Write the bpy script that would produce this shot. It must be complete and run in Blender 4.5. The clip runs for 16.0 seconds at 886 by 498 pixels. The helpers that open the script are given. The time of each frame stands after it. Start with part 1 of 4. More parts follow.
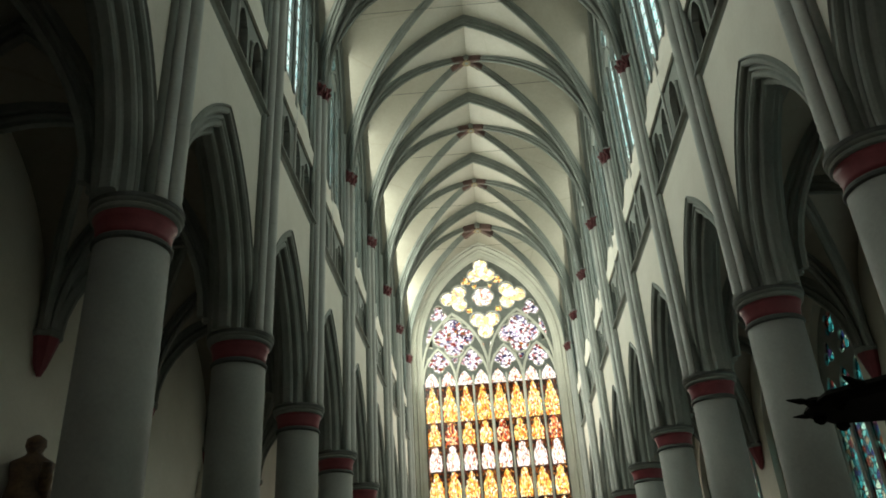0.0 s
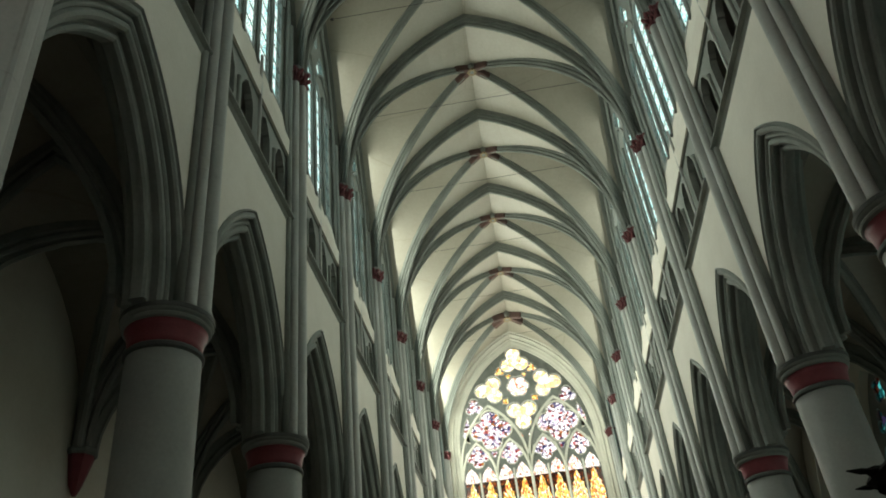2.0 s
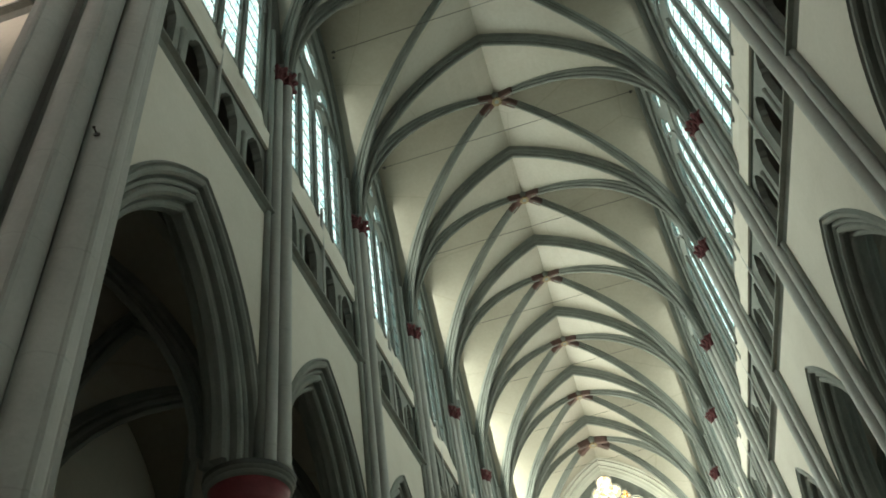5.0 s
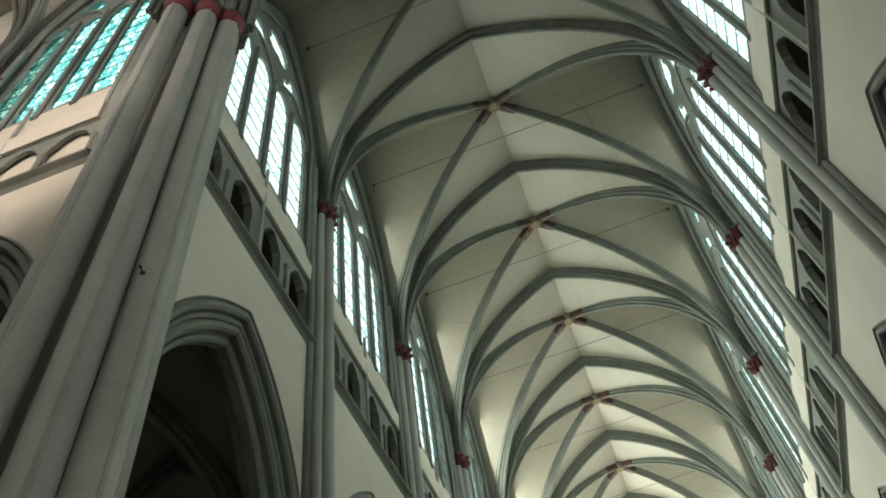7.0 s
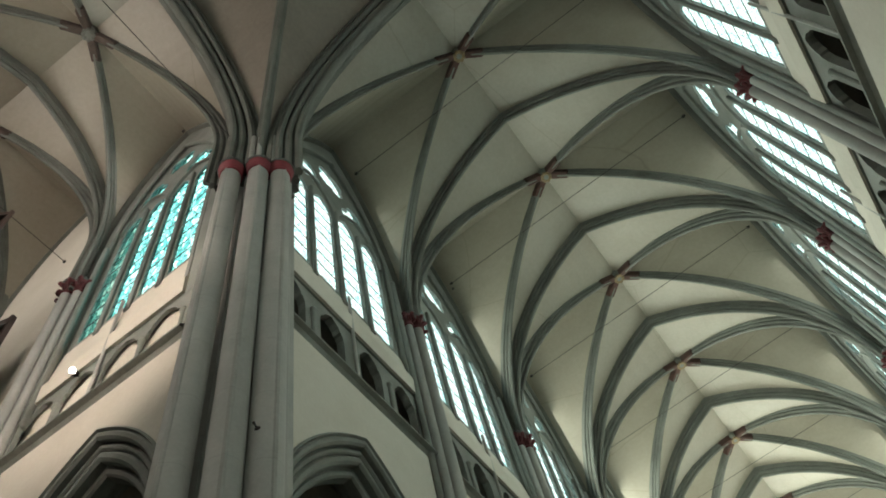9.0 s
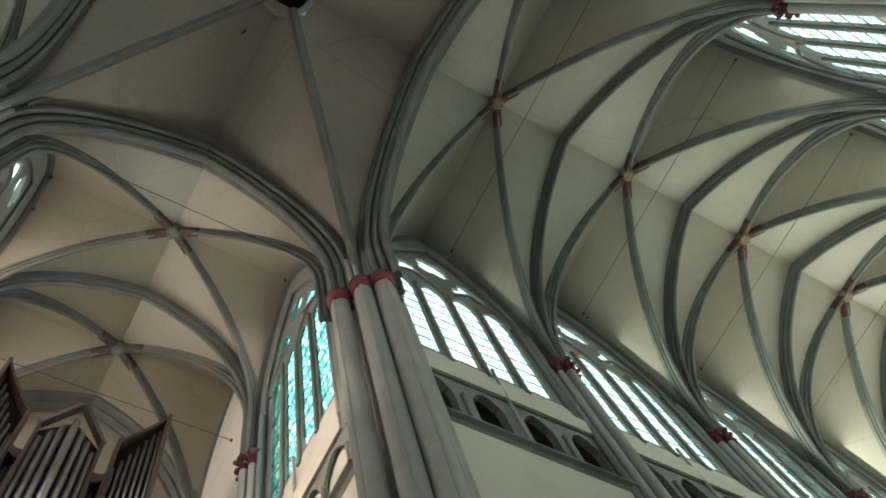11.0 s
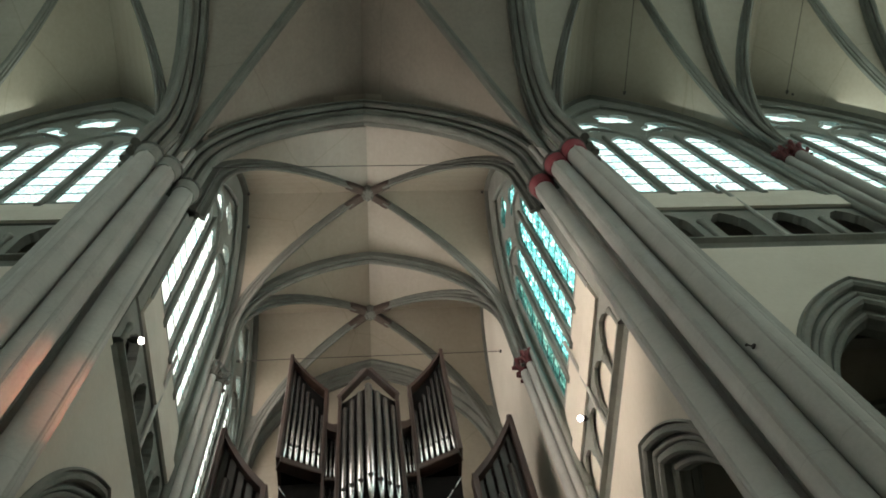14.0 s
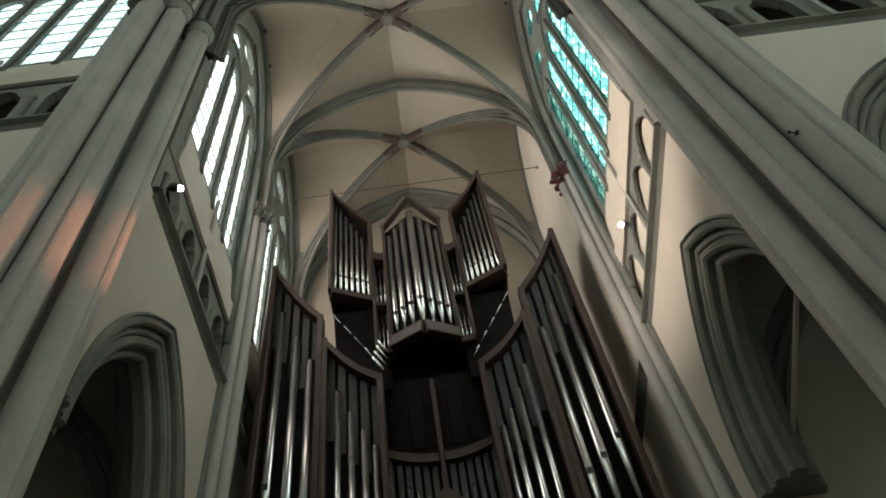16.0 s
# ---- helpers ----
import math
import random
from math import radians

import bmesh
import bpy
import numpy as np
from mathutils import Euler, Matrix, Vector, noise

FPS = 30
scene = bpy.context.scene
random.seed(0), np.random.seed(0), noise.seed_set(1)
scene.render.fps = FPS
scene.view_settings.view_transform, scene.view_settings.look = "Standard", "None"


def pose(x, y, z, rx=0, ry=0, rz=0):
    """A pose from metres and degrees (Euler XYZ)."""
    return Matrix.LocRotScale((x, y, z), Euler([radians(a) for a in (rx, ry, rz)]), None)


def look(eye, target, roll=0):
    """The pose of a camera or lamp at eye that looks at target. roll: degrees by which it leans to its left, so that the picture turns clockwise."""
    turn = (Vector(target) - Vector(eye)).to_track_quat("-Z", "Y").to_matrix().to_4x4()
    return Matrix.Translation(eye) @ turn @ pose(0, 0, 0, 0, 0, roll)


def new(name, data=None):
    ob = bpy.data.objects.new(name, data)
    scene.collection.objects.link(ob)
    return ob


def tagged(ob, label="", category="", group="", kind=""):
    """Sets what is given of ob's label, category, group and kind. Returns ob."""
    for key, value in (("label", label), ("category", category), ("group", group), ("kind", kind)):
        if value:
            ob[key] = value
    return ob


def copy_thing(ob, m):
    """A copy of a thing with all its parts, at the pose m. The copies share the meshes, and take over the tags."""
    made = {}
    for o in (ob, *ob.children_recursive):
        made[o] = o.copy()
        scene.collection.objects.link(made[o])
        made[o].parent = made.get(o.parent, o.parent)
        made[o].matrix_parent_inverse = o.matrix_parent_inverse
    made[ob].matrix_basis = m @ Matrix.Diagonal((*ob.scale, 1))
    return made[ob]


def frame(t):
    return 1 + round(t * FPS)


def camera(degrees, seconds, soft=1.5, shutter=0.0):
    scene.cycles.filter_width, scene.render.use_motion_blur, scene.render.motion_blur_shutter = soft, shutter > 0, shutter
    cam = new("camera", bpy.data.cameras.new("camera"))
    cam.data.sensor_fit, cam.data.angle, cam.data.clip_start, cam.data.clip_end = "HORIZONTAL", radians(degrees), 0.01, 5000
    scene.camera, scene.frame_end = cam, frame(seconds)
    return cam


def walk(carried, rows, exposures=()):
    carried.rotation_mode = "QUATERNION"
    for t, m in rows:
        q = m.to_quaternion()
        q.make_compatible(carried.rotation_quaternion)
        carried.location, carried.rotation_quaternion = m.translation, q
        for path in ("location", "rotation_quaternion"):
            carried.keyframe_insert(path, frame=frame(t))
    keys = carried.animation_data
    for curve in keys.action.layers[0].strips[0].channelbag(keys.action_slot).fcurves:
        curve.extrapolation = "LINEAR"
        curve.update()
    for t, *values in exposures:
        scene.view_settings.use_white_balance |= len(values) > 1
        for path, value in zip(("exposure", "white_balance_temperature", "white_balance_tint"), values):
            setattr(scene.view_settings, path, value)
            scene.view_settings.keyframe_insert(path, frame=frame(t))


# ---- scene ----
cam = camera(58.46, 16.0, soft=1.8)
PATH = (
    (0.0, -0.519, -0.087, 1.778, 117.682, 3.283, 4.010),
    (0.5, -0.525, -0.065, 1.772, 119.095, 3.577, 4.745),
    (1.0, -0.531, -0.043, 1.766, 120.934, 4.206, 5.113),
    (1.5, -0.535, -0.019, 1.761, 123.273, 5.025, 6.285),
    (2.0, -0.537, 0.003, 1.756, 124.690, 5.693, 7.798),
    (2.5, -0.538, 0.021, 1.753, 126.175, 6.394, 8.583),
    (3.0, -0.539, 0.034, 1.749, 128.028, 7.232, 9.519),
    (3.5, -0.540, 0.041, 1.745, 129.142, 7.642, 10.674),
    (4.0, -0.541, 0.043, 1.740, 131.454, 7.974, 11.860),
    (4.5, -0.543, 0.044, 1.734, 133.043, 8.152, 13.326),
    (5.0, -0.544, 0.046, 1.727, 135.251, 7.640, 15.724),
    (7.5, -0.411, 0.059, 1.649, 146.270, 6.832, 21.437),
    (8.0, -0.406, 0.039, 1.637, 147.662, 7.589, 24.955),
    (8.5, -0.402, 0.013, 1.627, 150.793, 8.715, 30.664),
    (9.0, -0.397, -0.014, 1.619, 153.480, 9.416, 35.886),
    (11.5, -0.126, 0.000, 1.599, 163.436, 10.466, 67.470),
    (12.0, -0.169, -0.047, 1.593, 163.930, 9.315, 73.308),
    (12.5, -0.216, -0.089, 1.587, 163.461, 7.937, 79.010),
    (13.0, -0.260, -0.121, 1.581, 162.532, 6.816, 83.906),
    (13.5, -0.293, -0.139, 1.585, 161.045, 6.212, 87.069),
    (14.0, -0.320, -0.144, 1.597, 158.175, 5.922, 89.151),
    (14.5, -0.344, -0.139, 1.611, 154.779, 6.205, 91.826),
    (15.0, -0.372, -0.129, 1.624, 151.898, 5.260, 93.884),
    (15.5, -0.404, -0.115, 1.634, 148.998, 5.613, 94.274),
    (16.0, -0.438, -0.101, 1.639, 146.259, 6.131, 95.234),
)
walk(cam, [(t, pose(x, y, z, rx, ry, rz)) for t, x, y, z, rx, ry, rz in PATH],
     exposures=((0.0, -0.52), (2.0, -0.4), (5.0, -0.06), (7.5, 0.1), (9.0, 0.1), (11.5, 0.17), (13.5, 0.14), (16.0, 0.12)))

# ---- plan, metres ----
W_FACE = 5.4          # wall face from the nave axis
BAY = 5.51            # nave bay
Y0 = 4.88             # line of the crossing piers
N_NAVE, N_CHOIR = 8, 3
Z_CAP, Z_SPRING, Z_APEX = 8.32, 19.45, 27.8
Z_STRING, Z_SILL = 14.1, 16.1
T_FACE = 4.15         # transept wall face from its axis
TX = (-6.34, -10.88, -15.42)
AISLE = 10.3
Y_WEST = Y0 + N_NAVE * BAY

# ---- light ----
world = bpy.data.worlds.new("world")
scene.world = world
world.use_nodes = True
sky = world.node_tree.nodes.new("ShaderNodeTexSky")
sky.sky_type, sky.sun_disc = "NISHITA", False
sky.sun_elevation, sky.sun_rotation = radians(40), radians(100)
world.node_tree.links.new(sky.outputs[0], world.node_tree.nodes["Background"].inputs[0])
world.node_tree.nodes["Background"].inputs[1].default_value = 0.15


def daylight(m, w, h, radiance, colour=(0.93, 1.0, 0.98)):
    """Sky light in a window's opening; local y points out of the room."""
    data = bpy.data.lights.new("window_daylight", "AREA")
    data.shape, data.size, data.size_y = "RECTANGLE", w, h
    data.energy, data.color = radiance * math.pi * w * h, colour
    ob = new("window_daylight", data)
    ob.matrix_world = m @ pose(0, 0, 0, -90)
    return ob


# ---- materials ----
def shader(name, rough=0.8, metal=0.0):
    mat = bpy.data.materials.new(name)
    mat.use_nodes = True
    nt = mat.node_tree
    p = nt.nodes["Principled BSDF"]
    p.inputs["Roughness"].default_value, p.inputs["Metallic"].default_value = rough, metal
    return mat, nt, p


def add(nt, kind, **sockets):
    n = nt.nodes.new(kind)
    for k, v in sockets.items():
        n.inputs[k].default_value = v
    return n


def ramp(nt, source, stops):
    r = nt.nodes.new("ShaderNodeValToRGB")
    els = r.color_ramp.elements
    while len(els) < len(stops):
        els.new(0.5)
    for e, (pos, c) in zip(els, stops):
        e.position, e.color = pos, (*c, 1)
    nt.links.new(source, r.inputs[0])
    return r.outputs[0]


def surface(name, a, b, rough=0.85, coarse=0.6, fine=14.0, bump=0.25, stain=None, metal=0.0, course=0.0, crack=0.0):
    """Two-scale mottled surface between the colours a and b, with fine relief; course: height of stone courses."""
    mat, nt, p = shader(name, rough, metal)
    co = nt.nodes.new("ShaderNodeTexCoord").outputs["Object"]
    n1 = add(nt, "ShaderNodeTexNoise", Scale=coarse, Detail=6.0, Roughness=0.6)
    n2 = add(nt, "ShaderNodeTexNoise", Scale=fine, Detail=4.0)
    for n in (n1, n2):
        nt.links.new(co, n.inputs["Vector"])
    mix = add(nt, "ShaderNodeMath")
    mix.operation = "MULTIPLY_ADD"
    mix.inputs[1].default_value = 0.3
    nt.links.new(n2.outputs[0], mix.inputs[0])
    nt.links.new(n1.outputs[0], mix.inputs[2])
    stops = [(0.45, a), (0.85, b)]
    if stain:
        stops = [(0.36, stain)] + stops
    col = ramp(nt, mix.outputs[0], stops)
    height = n2.outputs[0]
    if course:
        sep = nt.nodes.new("ShaderNodeSeparateXYZ")
        nt.links.new(co, sep.inputs[0])
        m1 = add(nt, "ShaderNodeMath")
        m1.operation = "PINGPONG"
        m1.inputs[1].default_value = course
        nt.links.new(sep.outputs[2], m1.inputs[0])
        line = ramp(nt, m1.outputs[0], [(0.0, (0.86, 0.86, 0.86)), (0.015, (1, 1, 1))])
        mul = nt.nodes.new("ShaderNodeMix")
        mul.data_type, mul.blend_type = "RGBA", "MULTIPLY"
        mul.inputs[0].default_value = 1.0
        nt.links.new(col, mul.inputs[6])
        nt.links.new(line, mul.inputs[7])
        col = mul.outputs[2]
    if crack:
        vo = add(nt, "ShaderNodeTexVoronoi", Scale=crack)
        vo.feature = "DISTANCE_TO_EDGE"
        warp = nt.nodes.new("ShaderNodeVectorMath")
        warp.operation = "MULTIPLY_ADD"
        warp.inputs[1].default_value = (0.5, 0.5, 0.5)
        nt.links.new(n1.outputs["Color"], warp.inputs[0])
        nt.links.new(co, warp.inputs[2])
        nt.links.new(warp.outputs[0], vo.inputs["Vector"])
        line = ramp(nt, vo.outputs[0], [(0.0, (0.84, 0.83, 0.8)), (0.003, (1, 1, 1))])
        mul = nt.nodes.new("ShaderNodeMix")
        mul.data_type, mul.blend_type = "RGBA", "MULTIPLY"
        mul.inputs[0].default_value = 1.0
        nt.links.new(col, mul.inputs[6])
        nt.links.new(line, mul.inputs[7])
        col = mul.outputs[2]
    nt.links.new(col, p.inputs["Base Color"])
    bp = add(nt, "ShaderNodeBump", Strength=bump, Distance=0.02)
    nt.links.new(height, bp.inputs["Height"])
    nt.links.new(bp.outputs[0], p.inputs["Normal"])
    return mat


def glass(name, stops, scale=(3.0, 3.0, 3.0), gloss=0.05, lead=0.12):
    """Leaded glass: a tinted clear pane with small quarries and a thin gloss."""
    mat, nt, p = shader(name, 0.15)
    co = nt.nodes.new("ShaderNodeTexCoord").outputs["Object"]
    mp = nt.nodes.new("ShaderNodeMapping")
    mp.inputs["Scale"].default_value = scale
    nt.links.new(co, mp.inputs[0])
    vo = add(nt, "ShaderNodeTexVoronoi", Scale=1.0)
    nt.links.new(mp.outputs[0], vo.inputs["Vector"])
    sep = nt.nodes.new("ShaderNodeSeparateColor")
    nt.links.new(vo.outputs["Color"], sep.inputs[0])
    col = ramp(nt, sep.outputs[0], stops)
    ed = add(nt, "ShaderNodeTexVoronoi", Scale=1.0)
    ed.feature = "DISTANCE_TO_EDGE"
    nt.links.new(mp.outputs[0], ed.inputs["Vector"])
    came = ramp(nt, ed.outputs[0], [(0.03, (lead, lead, lead)), (0.08, (1, 1, 1))])
    mul = nt.nodes.new("ShaderNodeMix")
    mul.data_type, mul.blend_type = "RGBA", "MULTIPLY"
    mul.inputs[0].default_value = 1.0
    nt.links.new(col, mul.inputs[6])
    nt.links.new(came, mul.inputs[7])
    tr = nt.nodes.new("ShaderNodeBsdfTransparent")
    nt.links.new(mul.outputs[2], tr.inputs[0])
    gl = add(nt, "ShaderNodeBsdfGlossy", Roughness=0.2)
    mx = nt.nodes.new("ShaderNodeMixShader")
    mx.inputs[0].default_value = gloss
    nt.links.new(tr.outputs[0], mx.inputs[1])
    nt.links.new(gl.outputs[0], mx.inputs[2])
    nt.links.new(mx.outputs[0], nt.nodes["Material Output"].inputs[0])
    return mat


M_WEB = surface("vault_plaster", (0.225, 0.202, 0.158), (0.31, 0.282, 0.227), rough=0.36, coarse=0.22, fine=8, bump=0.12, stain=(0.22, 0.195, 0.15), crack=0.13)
M_WEB.node_tree.nodes["Principled BSDF"].inputs["Specular IOR Level"].default_value = 0.55
# Vault plaster darkened and greyed: the crossing's dimmer light is in the colour.
M_CROSS = surface("dimmed_vault_plaster", (0.192, 0.167, 0.138), (0.268, 0.235, 0.196), rough=0.6, coarse=0.25, fine=8, bump=0.12, stain=(0.18, 0.155, 0.135), crack=0.13)
M_WALL = surface("lime_plaster", (0.58, 0.545, 0.47), (0.69, 0.655, 0.58), coarse=0.4, fine=11, bump=0.12, stain=(0.5, 0.465, 0.4))
M_STONE = surface("grey_stone", (0.165, 0.18, 0.165), (0.26, 0.272, 0.25), coarse=0.8, fine=16, bump=0.2, stain=(0.13, 0.14, 0.13))
M_SHAFT = surface("painted_stone_shaft", (0.32, 0.326, 0.305), (0.43, 0.433, 0.406), coarse=0.9, fine=18, bump=0.2, rough=0.55, stain=(0.19, 0.19, 0.177), course=0.62)
M_COLUMN = surface("column_stone", (0.23, 0.235, 0.225), (0.32, 0.322, 0.305), coarse=0.6, fine=15, bump=0.15, stain=(0.19, 0.19, 0.18))
M_RED = surface("red_paint", (0.155, 0.022, 0.032), (0.24, 0.042, 0.054), coarse=2.0, fine=25, bump=0.1, rough=0.6, stain=(0.13, 0.025, 0.03))
M_RIM = surface("dark_stone_rim", (0.06, 0.065, 0.06), (0.12, 0.125, 0.12), coarse=1.5, fine=20, bump=0.2)
# Darker copy of the wall plaster; the galleries' shade is put into its colour.
M_SHADED = surface("shaded_plaster", (0.16, 0.15, 0.13), (0.26, 0.24, 0.21), coarse=0.8, fine=12, bump=0.1)
M_RIB = surface("vault_rib_stone", (0.094, 0.101, 0.088), (0.158, 0.166, 0.147), coarse=0.9, fine=16, bump=0.2, stain=(0.08, 0.088, 0.08))
# Darkened so the backlit tracery reads as a silhouette; also dark grey capitals.
M_TRACERY = surface("dark_silhouette_stone", (0.07, 0.075, 0.065), (0.13, 0.135, 0.12), coarse=1.5, fine=18, bump=0.2)
M_SPLAY = surface("pale_stone", (0.36, 0.345, 0.29), (0.47, 0.45, 0.385), coarse=0.6, fine=14, bump=0.15, stain=(0.3, 0.285, 0.24))
M_ENDS = surface("dark_red_rib_end", (0.042, 0.025, 0.02), (0.085, 0.042, 0.033), coarse=3, fine=25, bump=0.15)
M_BROWN = surface("brown_rib_end", (0.045, 0.036, 0.03), (0.09, 0.066, 0.054), coarse=3, fine=25, bump=0.2)
M_OLDRED = surface("worn_red_paint", (0.055, 0.012, 0.014), (0.125, 0.028, 0.03), coarse=7, fine=25, bump=0.2, stain=(0.07, 0.055, 0.05))
M_GOLD = surface("gilded_stone", (0.12, 0.09, 0.045), (0.21, 0.15, 0.075), coarse=4, fine=25, bump=0.2, rough=0.7)
M_WOOD = surface("dark_oak", (0.022, 0.012, 0.009), (0.05, 0.027, 0.018), coarse=1.5, fine=30, bump=0.2, rough=0.55)
# Near-black, little gloss: shade inside the organ put into colour; also dark wood.
M_WOODSHADE = surface("black_wood_and_shade", (0.006, 0.006, 0.006), (0.014, 0.013, 0.012), coarse=1.5, fine=30, bump=0.1, rough=0.9)
M_WOODSHADE.node_tree.nodes["Principled BSDF"].inputs["Specular IOR Level"].default_value = 0.08
# Dark green-grey boards; the shade on the rear of the organ is in this colour.
M_SLAT = surface("dark_green_shade_slat", (0.02, 0.025, 0.022), (0.045, 0.052, 0.046), coarse=2, fine=30, bump=0.1, rough=0.6)
M_PIPE = surface("tin_pipe", (0.62, 0.65, 0.65), (0.8, 0.83, 0.83), coarse=1.2, fine=20, bump=0.02, rough=0.24, metal=1.0)
M_IRON = surface("iron", (0.03, 0.03, 0.03), (0.07, 0.065, 0.06), coarse=4, fine=30, rough=0.5, metal=0.6)
M_FLOOR = surface("stone_floor", (0.09, 0.08, 0.07), (0.17, 0.155, 0.135), coarse=0.8, fine=12, rough=0.5)
M_STATUE = surface("old_painted_wood", (0.05, 0.026, 0.016), (0.17, 0.095, 0.045), coarse=5, fine=20, rough=0.6)
M_LIGHTGLASS = glass("grisaille_glass", [(0.0, (0.7, 0.92, 0.92)), (0.5, (1.0, 1.0, 0.98)), (1.0, (0.9, 0.95, 0.92))], (9, 9, 9), lead=0.6)
M_TEALGLASS = glass("green_grisaille_glass", [(0.0, (0.28, 0.55, 0.53)), (0.5, (0.5, 0.82, 0.8)), (1.0, (0.85, 1.0, 0.96))], (9, 9, 3.5), lead=0.5)
M_GOLDGLASS = glass("gold_stained_glass", [(0.0, (0.7, 0.25, 0.09)), (0.14, (0.98, 0.62, 0.2)), (0.4, (1.0, 0.8, 0.36)), (0.7, (1.0, 0.92, 0.6)), (1.0, (1.0, 0.99, 0.9))], (16, 16, 6), lead=0.4)
M_UMBERGLASS = glass("umber_stained_glass", [(0.0, (0.03, 0.03, 0.025)), (0.4, (0.14, 0.07, 0.04)), (0.7, (0.4, 0.14, 0.07)), (0.9, (0.5, 0.3, 0.12)), (1.0, (0.7, 0.5, 0.28))], (10, 10, 8), lead=0.4)
M_FIGUREGLASS = glass("white_figure_glass", [(0.0, (0.75, 0.42, 0.25)), (0.2, (1.0, 0.94, 0.92)), (0.8, (1.0, 1.0, 1.0)), (1.0, (0.95, 0.82, 0.6))], (13, 13, 5), lead=0.5)
M_RUBYGLASS = glass("ruby_stained_glass", [(0.0, (0.4, 0.06, 0.04)), (0.35, (0.8, 0.3, 0.16)), (0.6, (1.0, 0.75, 0.45)), (1.0, (1.0, 0.95, 0.85))], (14, 14, 6), lead=0.4)
M_PALEGLASS = glass("pale_yellow_glass", [(0.0, (1.0, 0.86, 0.55)), (0.5, (1, 0.97, 0.82)), (1.0, (1, 1, 0.95))], (4, 4, 4), lead=0.65)
M_MIXGLASS = glass("mixed_stained_glass", [(0.0, (0.88, 0.86, 0.94)), (0.5, (1.0, 0.98, 0.98)), (0.62, (0.5, 0.1, 0.08)), (0.7, (0.95, 0.88, 0.92)), (0.9, (0.09, 0.11, 0.3)), (1.0, (0.7, 0.45, 0.13))], (7, 7, 7), lead=0.4)
M_AISLEGLASS = glass("aisle_stained_glass", [(0.0, (0.03, 0.16, 0.17)), (0.35, (0.2, 0.5, 0.5)), (0.6, (0.6, 0.7, 0.62)), (0.8, (0.3, 0.10, 0.04)), (1.0, (0.05, 0.12, 0.3))], (5, 5, 5))


# ---- mesh tools ----
UP = Vector((0, 0, 1))


def mesh(name, verts, faces, mat, smooth=False):
    me = bpy.data.meshes.new(name)
    me.from_pydata([tuple(v) for v in verts], [], faces)
    me.materials.append(mat)
    if smooth:
        me.polygons.foreach_set("use_smooth", [True] * len(me.polygons))
    me.update()
    return me


def part(name, geo, mat, parent=None, label="", smooth=False):
    """Links verts and faces as one mesh object under a thing or a part."""
    ob = new(name, mesh(name, geo[0], geo[1], mat, smooth))
    if parent:
        ob.parent = parent
    if label:
        ob["label"] = label
    return ob


def join(*geos):
    v, f = [], []
    for gv, gf in geos:
        k = len(v)
        v += [Vector(p) for p in gv]
        f += [tuple(i + k for i in q) for q in gf]
    return v, f


def moved(geo, m):
    return [m @ Vector(p) for p in geo[0]], geo[1]


def box(x0, x1, y0, y1, z0, z1, bevel=0.0):
    bm = bmesh.new()
    bmesh.ops.create_cube(bm, size=1, matrix=Matrix.Translation(((x0 + x1) / 2, (y0 + y1) / 2, (z0 + z1) / 2)) @ Matrix.Diagonal((x1 - x0, y1 - y0, z1 - z0, 1)))
    if bevel:
        bmesh.ops.bevel(bm, geom=bm.edges[:], offset=bevel, segments=1, affect="EDGES")
    bm.verts.index_update()
    g = [v.co.copy() for v in bm.verts], [tuple(v.index for v in f.verts) for f in bm.faces]
    bm.free()
    return g


def lathe(rings, n=20, cx=0.0, cy=0.0, a0=0.0):
    """Rings of (radius, z), turned round the upright axis; closed at both ends."""
    v, f = [], []
    for r, z in rings:
        v += [Vector((cx + r * math.cos(a0 + 2 * math.pi * i / n), cy + r * math.sin(a0 + 2 * math.pi * i / n), z)) for i in range(n)]
    for k in range(len(rings) - 1):
        for i in range(n):
            f.append((k * n + i, k * n + (i + 1) % n, (k + 1) * n + (i + 1) % n, (k + 1) * n + i))
    f.append(tuple(range(n))[::-1])
    f.append(tuple(range((len(rings) - 1) * n, len(rings) * n)))
    return v, f


def pointed(w, h, b=0.0, n=12):
    """Points (x, z) of a pointed arch of half span w and rise h, drawn in by b, from one springing to the other."""
    r = (w * w + h * h) / (2 * w)
    end = math.acos((r - w) / (r - b))
    left = [(r - w - (r - b) * math.cos(end * i / n), (r - b) * math.sin(end * i / n)) for i in range(n + 1)]
    return left + [(-x, z) for x, z in left[-2::-1]]


def arch_sweep(a, b, h, profile, side, n=12, w0=0.0, stilt=0.0, closed=True):
    """A moulding along a pointed arch from a to b. profile: (across, inwards); w0: half span that gives the arch its shape."""
    a, b, side = Vector(a), Vector(b), Vector(side)
    mid, way = (a + b) / 2, (b - a)
    w = way.length / 2
    way.normalize()
    w0 = w0 or w
    v, f = [], []
    m = len(profile)
    lines = []
    for across, inward in profile:
        pts = pointed(w0, h, inward, n)
        if stilt:
            pts = [(pts[0][0], -stilt)] + pts + [(pts[-1][0], -stilt)]
        lines.append([mid + way * (x * w / w0) + UP * z + side * across for x, z in pts])
    k = len(lines[0])
    for i in range(k):
        v += [lines[j][i] for j in range(m)]
    for i in range(k - 1):
        for j in range(m if closed else m - 1):
            j2 = (j + 1) % m
            f.append((i * m + j, i * m + j2, (i + 1) * m + j2, (i + 1) * m + j))
    if closed:
        f += [tuple(range(m))[::-1], tuple(range((k - 1) * m, k * m))]
    return v, f


